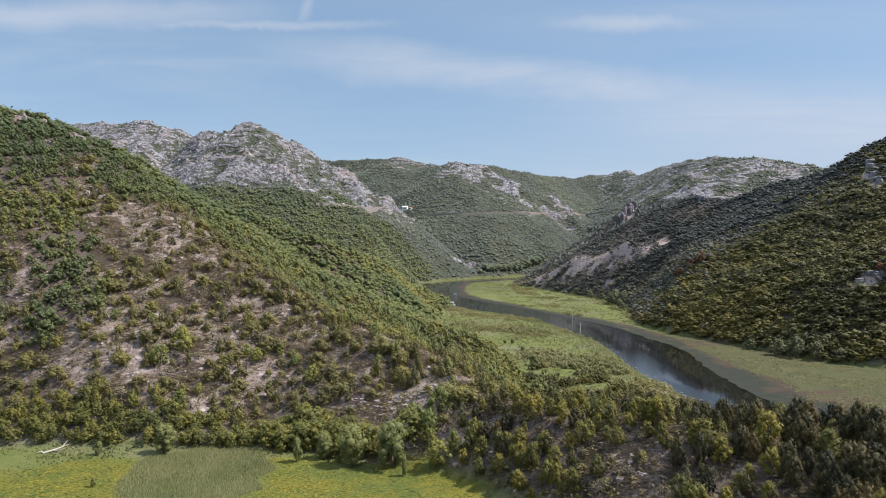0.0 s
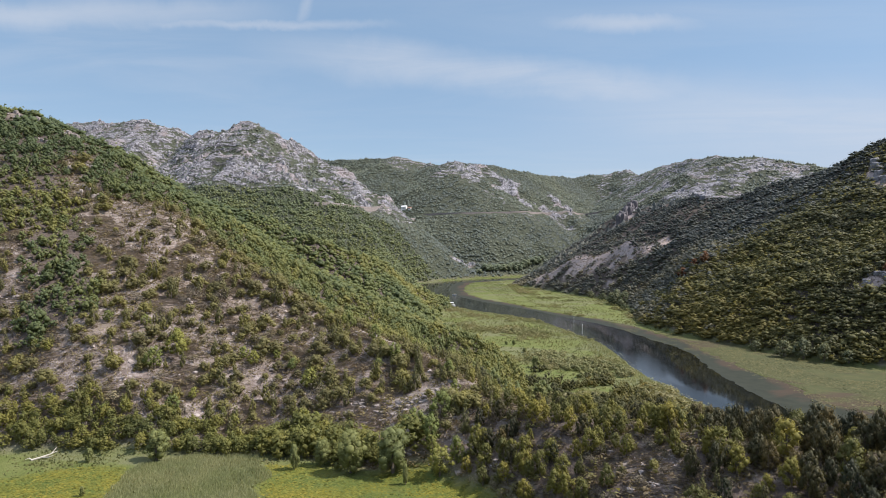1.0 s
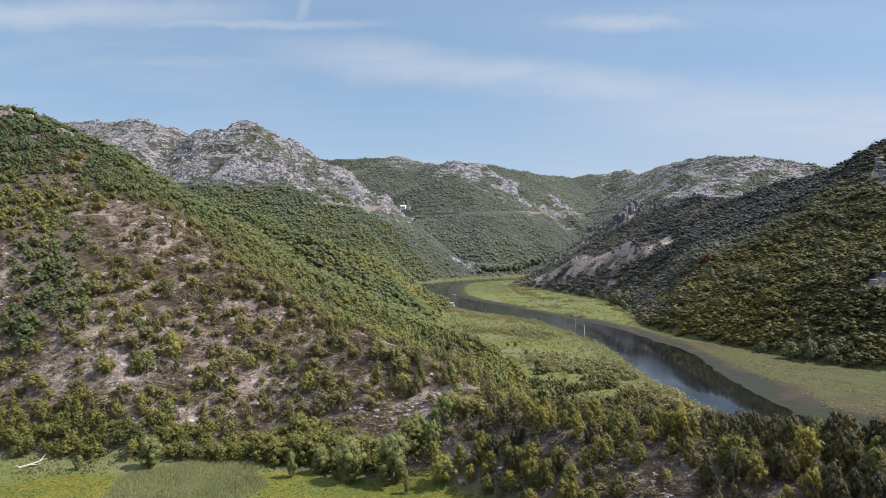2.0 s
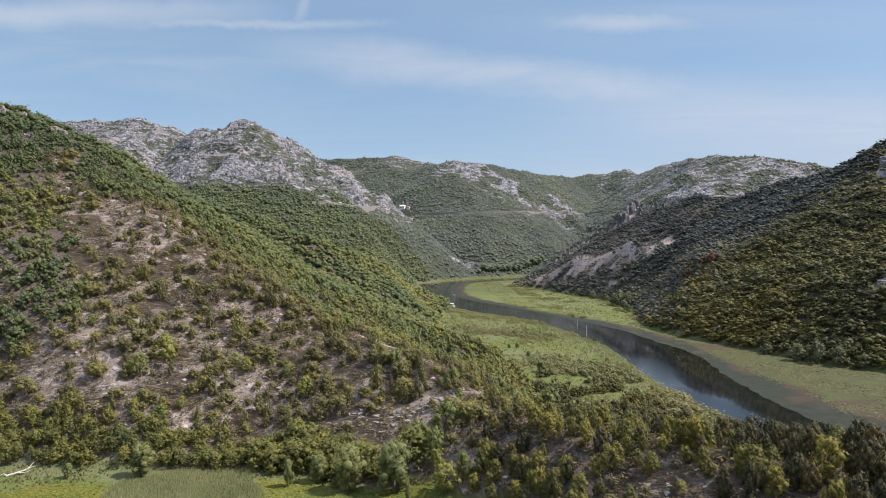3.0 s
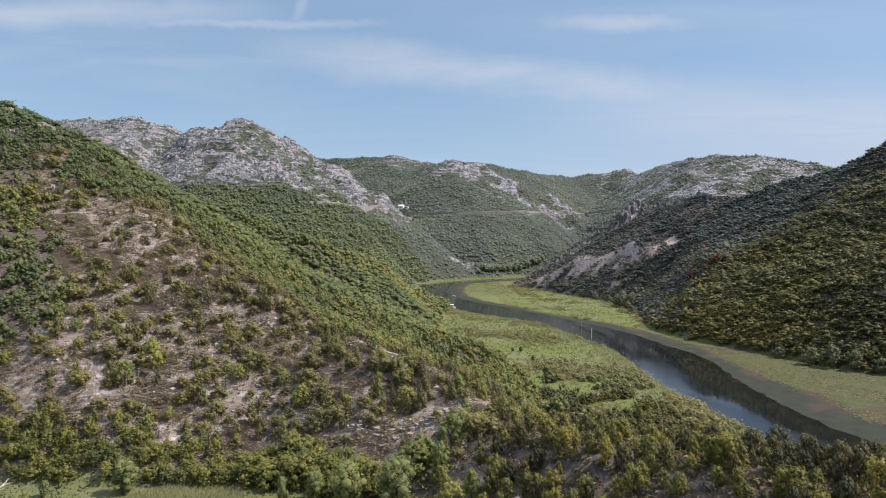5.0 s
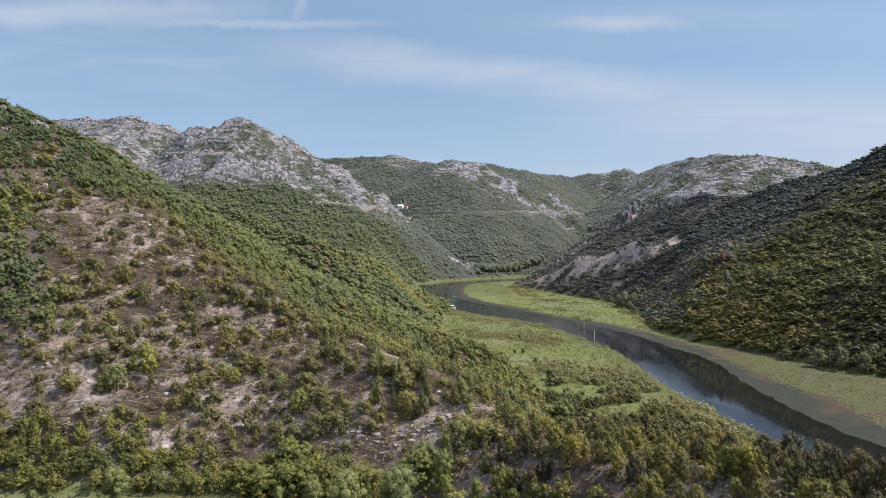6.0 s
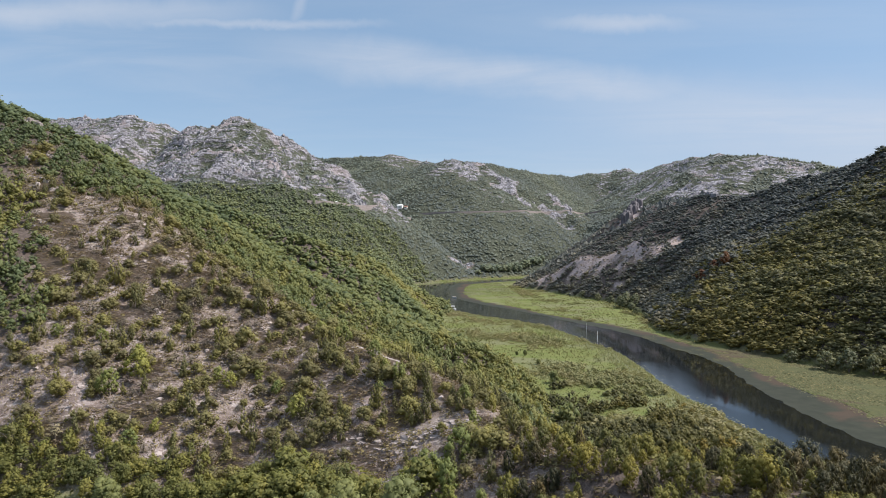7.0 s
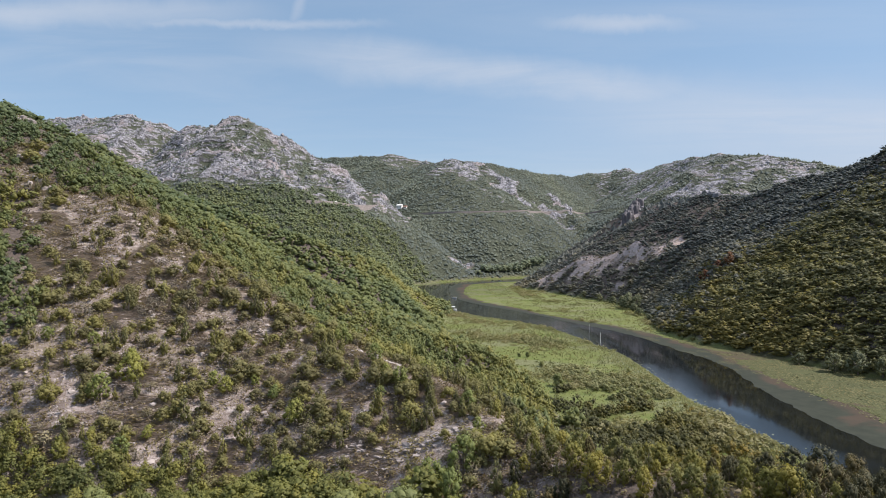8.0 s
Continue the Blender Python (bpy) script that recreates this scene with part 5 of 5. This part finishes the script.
def lily_leaves(name, x, y, r, tint, label):
    n, k = len(x), 6
    z = np.maximum(sample(LAND, x, y), 0.0) + rng.uniform(0.01, 0.06, n)
    a = np.linspace(0, 2 * math.pi, k, endpoint=False)[None] + rng.uniform(0, 6, (n, 1))
    tilt = rng.normal(0, 0.12, (n, 2))
    ox, oy = np.cos(a) * r[:, None], np.sin(a) * r[:, None]
    v = np.stack([x[:, None] + ox, y[:, None] + oy, z[:, None] + ox * tilt[:, :1] + oy * tilt[:, 1:]], 2).reshape(-1, 3)
    f = (np.arange(n)[:, None, None] * k + np.array([[0, 1, 2], [0, 2, 3], [0, 3, 4], [0, 4, 5]])[None]).reshape(-1, 3)
    ob = mesh_object(name, v, f, L_PAD if name == "lily_leaves" else L_PAD_SHORE if name == "shore_leaves" else L_PAD_FAR, {"tint": np.repeat(tint, k)})
    return tagged(ob, label, "water plants", kind="stuff")


L_PAD_SHORE = leaf_material("pale_floating_leaves", (0.13, 0.14, 0.08), (0.155, 0.165, 0.1), (0.185, 0.19, 0.12), False, 0.1)
L_PAD_FAR = leaf_material("far_lily_leaves", (0.084, 0.082, 0.034), (0.107, 0.099, 0.04), (0.134, 0.112, 0.044), False, 0.1)
x, y = spread(-105, 12, 66, 118, 0.45)
ok = (sample(LILY, x, y) > 0.35) & (rng.random(len(x)) < 0.85)
x, y = x[ok], y[ok]
lily_leaves("lily_leaves", x, y, rng.uniform(0.13, 0.28, len(x)), np.clip(0.55 + 0.8 * fbm(x, y, 14, 3, 160) + rng.normal(0, 0.16, len(x)), 0, 1), "yellow-green water lily leaves covering the wet meadow")
line = np.repeat(along(SHORE_LEFT[2:15], 0.6), 18, axis=0)
x, y = line[:, 0] + rng.normal(-2.8, 2.1, len(line)), line[:, 1] + rng.uniform(-1, 1, len(line))
ok = fbm(x, y, 6, 3, 163) < 0.22
x, y = x[ok], y[ok]
lily_leaves("shore_leaves", x, y, rng.uniform(0.12, 0.3, len(x)), rng.uniform(0, 1, len(x)), "pale floating leaves along the river shore")
x, y = spread(84, 165, 130, 335, 0.72)
outer = closed_distance(x, y, SHORE_RIGHT[2:12] + PADS_EDGE[2:13][::-1])
ok = ((sample(PADS, x, y) > 0.4) & (fbm(x, y, 18, 3, 161) < 0.3)) | ((outer < 0) & (outer > -5) & (x > 0.1 * (200 - y) + 93) & (fbm(x, y, 7, 3, 164) + 0.12 * outer > 0.0))
x, y = x[ok], y[ok]
lily_leaves("lily_leaves_by_the_river", x, y, rng.uniform(0.16, 0.32, len(x)), np.clip(0.5 + 0.7 * fbm(x, y, 16, 3, 162) + rng.normal(0, 0.18, len(x)), 0, 1), "dull green lily leaves along the river edge")


# ---- stones ----
def stone_shape(flat=0.6, sub=1):
    v, f = ico(sub)
    v = v * rng.uniform(0.6, 1.2, (len(v), 1)) * np.array([1.0, rng.uniform(0.6, 0.9), flat])
    return np.round(v * 3.0) / 3.0 * 0.6 + v * 0.4, f


S_STONES = [stone_shape(rng.uniform(0.35, 0.8)) for _ in range(8)]
S_CRAGS = [stone_shape(rng.uniform(0.9, 1.7)) for _ in range(8)]
x, y = rng.uniform(-150, 45, 60000), rng.uniform(82, 235, 60000)
bare, fl = sample(ROCK, x, y), sample(FLOOR, x, y)
line = np.abs(fbm(x * 0.45 + y * 0.3, y + 0.6 * x, 15, 3, 170))
ok = (fl > 2) & (bare > 0.12) & (rng.random(len(x)) < 0.42 * np.exp(-(line / 0.045) ** 2) + 0.02)
x, y = x[ok], y[ok]
s = 0.18 + 0.75 * rng.uniform(0, 1, len(x)) ** 3
stones = scatter_mesh("stones", S_STONES, x, y, s, s * 0.8, rng.uniform(0, 1, len(x)), M_STONE, -0.1)
tagged(stones, "pale limestone rubble scattered over the dry slope", "stones", kind="stuff")
x, y = rng.uniform(80, 180, 9000), rng.uniform(420, 590, 9000)
ok = (sample(ROCK, x, y) > 0.3) & (rng.random(len(x)) < 0.25)
x, y = x[ok], y[ok]
s = 0.3 + 1.3 * rng.uniform(0, 1, len(x)) ** 3
rubble = scatter_mesh("rubble", S_STONES, x, y, s, s * 0.8, rng.uniform(0, 1, len(x)), M_STONE, -0.1)
tagged(rubble, "pale limestone rubble in the stony chute", "stones", kind="stuff")
x, y = rng.uniform(-560, 520, 60000), rng.uniform(600, 1240, 60000)
rk, st = sample(ROCK, x, y), sample(STONY, x, y)
ok = (rng.random(len(x)) < 0.6 * np.clip(rk - 0.3, 0, 0.6) * (0.55 + 0.45 * st)) & (sample(FLOOR, x, y) > 8)
x, y = x[ok], y[ok]
s = 0.8 + 2.1 * rng.uniform(0, 1, len(x)) ** 2.2
crags = scatter_mesh("crags", S_CRAGS, x, y, s, s * 0.9, rng.uniform(0, 1, len(x)), M_CRAG, 0.3)
tagged(crags, "grey limestone crags on the bare mountain", "rocks", kind="stuff")


def boulder(name, x, y, w, d, t, turn, mat, label, category, group, lift=0.0):
    bm = bmesh.new()
    bmesh.ops.create_icosphere(bm, subdivisions=2, radius=1)
    seed = rng.uniform(0, 100, 3)
    for v in bm.verts:
        p = v.co.copy()
        p = Vector((max(-0.72, min(0.72, p.x)), max(-0.72, min(0.72, p.y)), max(-0.6, min(0.62, p.z))))
        v.co = p * (1.1 + 0.35 * noise.noise(p * 1.7 + Vector(seed)))
    me = bpy.data.meshes.new(name)
    bm.to_mesh(me)
    bm.free()
    me.materials.append(mat)
    ob = new(name, me)
    ob.matrix_basis = Matrix.Translation((x, y, ground_z(x, y) + lift)) @ Matrix.Rotation(radians(turn), 4, "Z") @ Matrix.Diagonal((w, d, t, 1))
    return tagged(ob, label, category, group)


def ledge(points, tall, deep, label):
    """A broken rock step along a line: blocks of bedding with a ragged top."""
    line = along(points, 0.35)
    m = len(line)
    d = np.gradient(line, axis=0)
    n = np.stack([d[:, 1], -d[:, 0]], 1) / np.linalg.norm(d, axis=1, keepdims=True)
    rows = []
    for depth, rise in ((0.0, -0.6), (0.05, 0.35), (0.35, 0.42), (0.4, 0.75), (0.75, 0.82), (0.8, 1.0), (1.6, 0.95), (2.2, 0.2)):
        wob = 0.5 * fbm(line[:, 0] + 7 * rise, line[:, 1], 1.6, 3, 180) + 0.5 * fbm(line[:, 0] * 0.3, line[:, 1] + depth * 3, 0.9, 2, 181)
        p = line - n * (depth * deep + 0.55 * wob)[:, None] if np.ndim(wob) else line
        rows.append(np.column_stack([p, sample(LAND, line[:, 0], line[:, 1]) + rise * tall * (0.75 + 0.6 * fbm(line[:, 0], line[:, 1], 3.0, 3, 182))]))
    v = np.stack(rows, 0).reshape(-1, 3)
    ob = mesh_object("limestone_ledge", v, sheet_faces(len(rows), m), M_STONE)
    return tagged(ob, label, "rock", "broken limestone ledges")


ledge([(-19, 129.5), (-12, 128.0), (-5, 127.6), (3, 126.0)], 0.8, 1.0, "broken pale limestone ledge across the slope")
ledge([(-16, 127.2), (-9, 126.2), (-2, 125.4)], 0.5, 0.9, "low broken limestone ledge across the slope")
ledge([(-50, 163.5), (-45, 162.0), (-41, 161.8)], 0.9, 0.9, "pale limestone ledge near the crest")
ledge([(-107, 181.0), (-102, 180.0), (-98, 181.0)], 1.0, 1.0, "pale limestone ledge on the upper slope")
ledge([(-23, 155.5), (-18, 154.8), (-12, 153.0)], 0.45, 0.7, "pale limestone ledge on the slope")
for i in range(44):
    u = i / 43
    x, y = -18 + 21 * u + rng.uniform(-1.2, 1.2), 129.5 - 3.0 * u + rng.uniform(-3.0, 1.6)
    boulder("limestone_slab", x, y, rng.uniform(0.3, 1.0), rng.uniform(0.3, 0.8), rng.uniform(0.14, 0.36), rng.uniform(0, 180), M_STONE, "broken pale limestone slab on the slope", "rock", "broken limestone ledge")
for x, y, n in [(-103, 180, 9), (-45.5, 162, 8), (-19.4, 155, 9), (-13, 153, 7), (-107, 160, 6), (-70, 150, 5), (-84, 172, 7), (27, 88, 8), (8, 104, 3)]:
    for _ in range(n):
        boulder("limestone_outcrop", x + rng.normal(0, 2.6), y + rng.normal(0, 1.6), rng.uniform(0.35, 1.0), rng.uniform(0.3, 0.7), rng.uniform(0.2, 0.5), rng.uniform(0, 180), M_STONE,
                "pale weathered limestone outcrop among dry scrub", "rock", "limestone outcrops on the slope")
for x, y, n in [(-162.5, 239, 9), (-156, 238, 7), (-137.5, 229, 9), (-141.5, 220, 4), (-122, 208, 6), (-111, 193, 5)]:
    for _ in range(n):
        boulder("limestone_outcrop", x + rng.normal(0, 2.4), y + rng.normal(0, 1.8), rng.uniform(0.6, 1.7), rng.uniform(0.5, 1.3), rng.uniform(0.5, 1.6), rng.uniform(0, 180), M_STONE,
                "pale weathered limestone outcrop at the hilltop", "rock", "limestone outcrops on the hilltop")
for i in range(12):
    u = i / 11
    boulder("cliff_rock", 206 + 17 * u + rng.normal(0, 1.5), 289 + 30 * u + rng.normal(0, 2.0), rng.uniform(1.2, 2.8), rng.uniform(1.2, 2.4), rng.uniform(1.5, 3.6), rng.uniform(0, 180), M_CRAG,
            "grey limestone cliff among hillside woods", "rock", "limestone cliffs in the wood")
for i in range(14):
    u = i / 13
    boulder("cliff_rock", 151 + 10 * u + rng.normal(0, 1.0), 224 - 5 * u + rng.normal(0, 2.4), rng.uniform(0.8, 2.0), rng.uniform(0.8, 1.8), rng.uniform(0.8, 2.0), rng.uniform(0, 180), M_CRAG,
            "grey limestone cliff among hillside woods", "rock", "limestone cliffs in the wood")
for i in range(24):
    u = i / 23
    boulder("cliff_rock", 169 + 27 * u + rng.normal(0, 2.2), 582 + 46 * u + rng.normal(0, 2.2), rng.uniform(1.8, 4.2), rng.uniform(1.8, 3.8), rng.uniform(7.0, 15.0), rng.uniform(0, 180), M_SHADECRAG,
            "grey limestone pinnacle on the hill's end, darkened in colour for shade", "rock", "limestone pinnacles", -0.5)
for i in range(8):
    boulder("cliff_rock", 206 + rng.normal(0, 5), 494 + rng.normal(0, 4), rng.uniform(2, 4), rng.uniform(1.5, 3), rng.uniform(3.0, 5.5), rng.uniform(0, 180), M_CRAG, "grey limestone ledge on the hill crest", "rock", "limestone ledges on the crest")


# ---- driftwood ----
def driftwood():
    root = new("driftwood")
    root.location = (-75.5, 118.2, ground_z(-75.5, 118.2))
    for pts, radii in (([(-1.8, -0.9, 0.1), (-0.5, -0.2, 0.35), (0.8, 0.5, 0.7), (2.0, 1.0, 1.2)], [0.2, 0.19, 0.14, 0.05]), ([(-0.4, -0.2, 0.35), (0.9, -0.2, 0.4), (1.9, -0.1, 0.75)], [0.13, 0.1, 0.03]),
                       ([(0.9, 0.5, 0.7), (1.2, 1.3, 1.3), (1.3, 1.8, 1.7)], [0.09, 0.06, 0.02]), ([(-1.7, -0.8, 0.1), (-2.4, -0.6, 0.35), (-2.9, -0.9, 0.2)], [0.16, 0.1, 0.04])):
        bm = bmesh.new()
        tube(bm, pts, radii, 7)
        part("limb", bm, M_DEAD, root)
    tagged(root, "bleached driftwood trunk lying on the meadow edge", "driftwood")


driftwood()


# ---- boats and river marks ----
def box(bm, x0, x1, y0, y1, z0, z1):
    m = bmesh.ops.create_cube(bm, size=1)
    for v in m["verts"]:
        v.co = Vector(((x0 + x1) / 2 + v.co.x * (x1 - x0), (y0 + y1) / 2 + v.co.y * (y1 - y0), (z0 + z1) / 2 + v.co.z * (z1 - z0)))


def hull(bm, length, beam, depth):
    rings = []
    for i in range(9):
        u = i / 8
        w = beam / 2 * (1 - max(0, (u - 0.55) / 0.45) ** 2) * (0.82 + 0.18 * min(1, u * 4)) + 0.02
        lift = 0.25 * u * u
        rings.append([bm.verts.new(((u - 0.5) * length, s * w * k, z)) for s, k, z in ((-1, 1.0, depth + lift), (-1, 0.72, 0.05), (0, 0, -0.18), (1, 0.72, 0.05), (1, 1.0, depth + lift))])
    for a, b in zip(rings, rings[1:]):
        for j in range(4):
            bm.faces.new((a[j], a[j + 1], b[j + 1], b[j]))
        bm.faces.new((a[4], a[0], b[0], b[4]))
    bm.faces.new(rings[0]), bm.faces.new(rings[-1][::-1])


def boat(x, y, turn, length, canopy, label):
    root = new("boat")
    root.matrix_basis = pose(x, y, 0.05, 0, 0, turn)
    bm = bmesh.new()
    hull(bm, length, length * 0.3, 0.7)
    part("hull", bm, M_WHITE, root, "white painted hull")
    for u in (-0.25, 0.0, 0.2):
        bm = bmesh.new()
        box(bm, u * length - 0.2, u * length + 0.2, -length * 0.11, length * 0.11, 0.7, 0.95)
        part("bench", bm, M_HULL, root, "brown wooden bench")
    if canopy:
        bm = bmesh.new()
        box(bm, -0.48 * length, -0.12 * length, -0.13 * length, 0.13 * length, 0.7, 2.75)
        bmesh.ops.bevel(bm, geom=bm.edges[:], offset=0.08, segments=1, affect="EDGES")
        cabin = part("cabin", bm, M_WHITE, root, "white cabin")
        for u in (-0.4, -0.2):
            bm = bmesh.new()
            box(bm, u * length - 0.45, u * length + 0.45, -0.13 * length - 0.02, -0.13 * length + 0.05, 1.6, 2.3)
            part("window", bm, M_DARKGLASS, cabin, "dark cabin window")
        bm = bmesh.new()
        rows = []
        for i in range(7):
            a = (i / 6 - 0.5) * 2
            rows.append([bm.verts.new((u * length, a * length * 0.15, 2.35 - 0.22 * a * a)) for u in (-0.1, 0.36)])
        low = [[bm.verts.new((v.co.x, v.co.y, v.co.z - 0.08)) for v in r] for r in rows]
        for r, q in ((rows, 1), (low, -1)):
            for a, b in zip(r, r[1:]):
                bm.faces.new((a[0], a[1], b[1], b[0])[::q])
        for a, b, c, d in zip(rows, rows[1:], low, low[1:]):
            bm.faces.new((a[0], b[0], d[0], c[0])), bm.faces.new((a[1], c[1], d[1], b[1]))
        bm.faces.new((rows[0][0], low[0][0], low[0][1], rows[0][1])), bm.faces.new((rows[-1][0], rows[-1][1], low[-1][1], low[-1][0]))
        part("canopy", bm, M_WHITE, root, "white canvas canopy")
        for u in (-0.08, 0.34):
            for s in (-1, 1):
                bm = bmesh.new()
                tube(bm, [(u * length, s * length * 0.13, 0.7), (u * length, s * length * 0.13, 2.2)], [0.05, 0.05])
                part("post", bm, M_WHITE, root)
    tagged(root, label, "boat")


boat(4.7, 398, 3, 6.6, True, "white tour boat with a canopy moored at the bank")
boat(9.2, 478, -40, 3.6, False, "small white open boat on the river")


def river_mark(x, y, tall, thick, label):
    root = new("river_mark")
    root.location = (x, y, 0)
    bm = bmesh.new()
    tube(bm, [(0, 0, -1.5), (0.02, 0, tall * 0.5), (0.06, 0.02, tall)], [thick, thick * 0.9, thick * 0.7], 8)
    part("pole", bm, M_WHITE, root, "white weathered pole")
    bm = bmesh.new()
    tube(bm, [(0, 0, tall * 0.72), (0, 0, tall * 0.78)], [thick * 1.6, thick * 1.6], 8)
    part("collar", bm, M_HULL, root, "brown collar")
    tagged(root, label, "river marker", "river markers")


river_mark(62.1, 276, 4.4, 0.13, "tall white pole standing in the river shallows")
river_mark(63.6, 300, 4.6, 0.05, "thin white pole standing in the river")


# ---- the road on the far slope ----
def road_line():
    """Follows one height round the far slope, from the rocky end to the right."""
    out = []
    for x in np.arange(-128, 250, 4.0):
        ys = np.arange(560, 1000, 1.0) if x > -70 else np.arange(560, 720, 1.0)
        z = sample(LAND, np.full(len(ys), x), ys)
        up = np.nonzero(z > 80 + 0.035 * max(0, x))[0]
        if len(up):
            out.append((x, ys[up[0]], 80 + 0.035 * max(0, x)))
    p = np.array(out)
    for _ in range(6):
        p[1:-1, 1] = (p[:-2, 1] + p[1:-1, 1] + p[2:, 1]) / 3
    p[:, 2] = sample(LAND, p[:, 0], p[:, 1])
    for _ in range(8):
        p[1:-1, 2] = (p[:-2, 2] + p[1:-1, 2] + p[2:, 2]) / 3
    return p


ROAD = road_line()


def road():
    d = np.gradient(ROAD[:, :2], axis=0)
    n = np.stack([-d[:, 1], d[:, 0]], 1) / np.linalg.norm(d, axis=1, keepdims=True)
    z = ROAD[:, 2] + 0.4
    outer, inner = ROAD[:, :2] - n * 2.2, ROAD[:, :2] + n * 2.6
    verts = np.concatenate([np.column_stack([outer, z]), np.column_stack([inner, z])])
    m = len(ROAD)
    i = np.arange(m - 1)
    tagged(mesh_object("road", verts, np.stack([i, i + 1, i + 1 + m, i + m], 1), M_ROADBED), "pale narrow asphalt road cut along the far slope", "road", kind="structure")
    # a rough stone wall holds its outer edge
    out, top = outer - n * 0.5, z + 0.2
    foot = np.minimum(sample(LAND, out[:, 0], out[:, 1]), z) - 1.0
    v = np.concatenate([np.column_stack([outer, top]), np.column_stack([out, top]), np.column_stack([out, foot]), np.column_stack([outer, foot])])
    f = np.concatenate([np.stack([i + a * m, i + 1 + a * m, i + 1 + b * m, i + b * m], 1) for a, b in ((0, 1), (1, 2), (2, 3), (3, 0))])
    tagged(mesh_object("retaining_wall", v, f, M_STONE), "rough stone retaining wall under the road", "wall", kind="structure")


road()


def car(x, y, z, turn):
    root = new("car")
    root.matrix_basis = pose(x, y, z, 0, 0, turn)
    bm = bmesh.new()
    prof = [(-2.1, 0.35), (-2.1, 0.85), (-1.75, 0.95), (-1.3, 1.45), (0.4, 1.48), (1.05, 0.98), (2.0, 0.85), (2.1, 0.4)]
    sides = [[bm.verts.new((px, s * (0.85 if pz < 1.2 else 0.68), pz)) for px, pz in prof] for s in (-1, 1)]
    for j in range(len(prof)):
        k = (j + 1) % len(prof)
        bm.faces.new((sides[0][j], sides[0][k], sides[1][k], sides[1][j]))
    bm.faces.new(sides[0][::-1]), bm.faces.new(sides[1])
    body = part("body", bm, M_WHITE, root, "white painted body")
    bm = bmesh.new()
    box(bm, -1.25, 0.6, -0.8, 0.8, 1.0, 1.36)
    part("window", bm, M_DARKGLASS, root, "dark side windows")
    for px in (-1.3, 1.3):
        for s in (-1, 1):
            bm = bmesh.new()
            tube(bm, [(px, s * 0.7, 0.33), (px, s * 0.9, 0.33)], [0.33, 0.33], 12)
            part("wheel", bm, M_RUBBER, root)
    tagged(root, "small white car on the far road", "car")


k_car = int(np.argmin(np.abs(ROAD[:, 0] + 104)))
car(ROAD[k_car, 0], ROAD[k_car, 1], ROAD[k_car, 2] + 0.4, math.degrees(math.atan2(ROAD[k_car + 1, 1] - ROAD[k_car, 1], ROAD[k_car + 1, 0] - ROAD[k_car, 0])))


def house(x, y, wide, deep, tall, turn, label):
    z = ground_z(x, y)
    root = new("house")
    root.matrix_basis = pose(x, y, z - 0.6, 0, 0, turn)
    bm = bmesh.new()
    box(bm, -wide / 2, wide / 2, -deep / 2, deep / 2, -1.5, tall)
    part("wall", bm, M_WHITE, root, "white rendered wall")
    bm = bmesh.new()
    a = [bm.verts.new(p) for p in ((-wide / 2 - 0.4, -deep / 2 - 0.4, tall), (wide / 2 + 0.4, -deep / 2 - 0.4, tall), (wide / 2 + 0.4, deep / 2 + 0.4, tall), (-wide / 2 - 0.4, deep / 2 + 0.4, tall), (-wide / 2 - 0.4, 0, tall + deep * 0.32), (wide / 2 + 0.4, 0, tall + deep * 0.32))]
    for f in ((0, 1, 5, 4), (2, 3, 4, 5), (0, 4, 3), (1, 2, 5), (0, 3, 2, 1)):
        bm.faces.new([a[i] for i in f])
    part("roof", bm, M_TILE if wide < 7 else M_WHITE, root)
    for u in (-0.3, 0.0, 0.3):
        for h in (1.0, 3.7):
            if h + 1.4 < tall:
                bm = bmesh.new()
                box(bm, u * wide - 0.5, u * wide + 0.5, -deep / 2 - 0.05, -deep / 2 + 0.1, h, h + 1.3)
                part("window", bm, M_DARKGLASS, root)
    tagged(root, label, "house", "houses by the far road")


house(-54, 872, 7.2, 5, 3.8, -20, "white two-storey house beside the far road")
house(-46, 868, 4.0, 3.5, 2.6, -20, "small white outbuilding beside the far road")
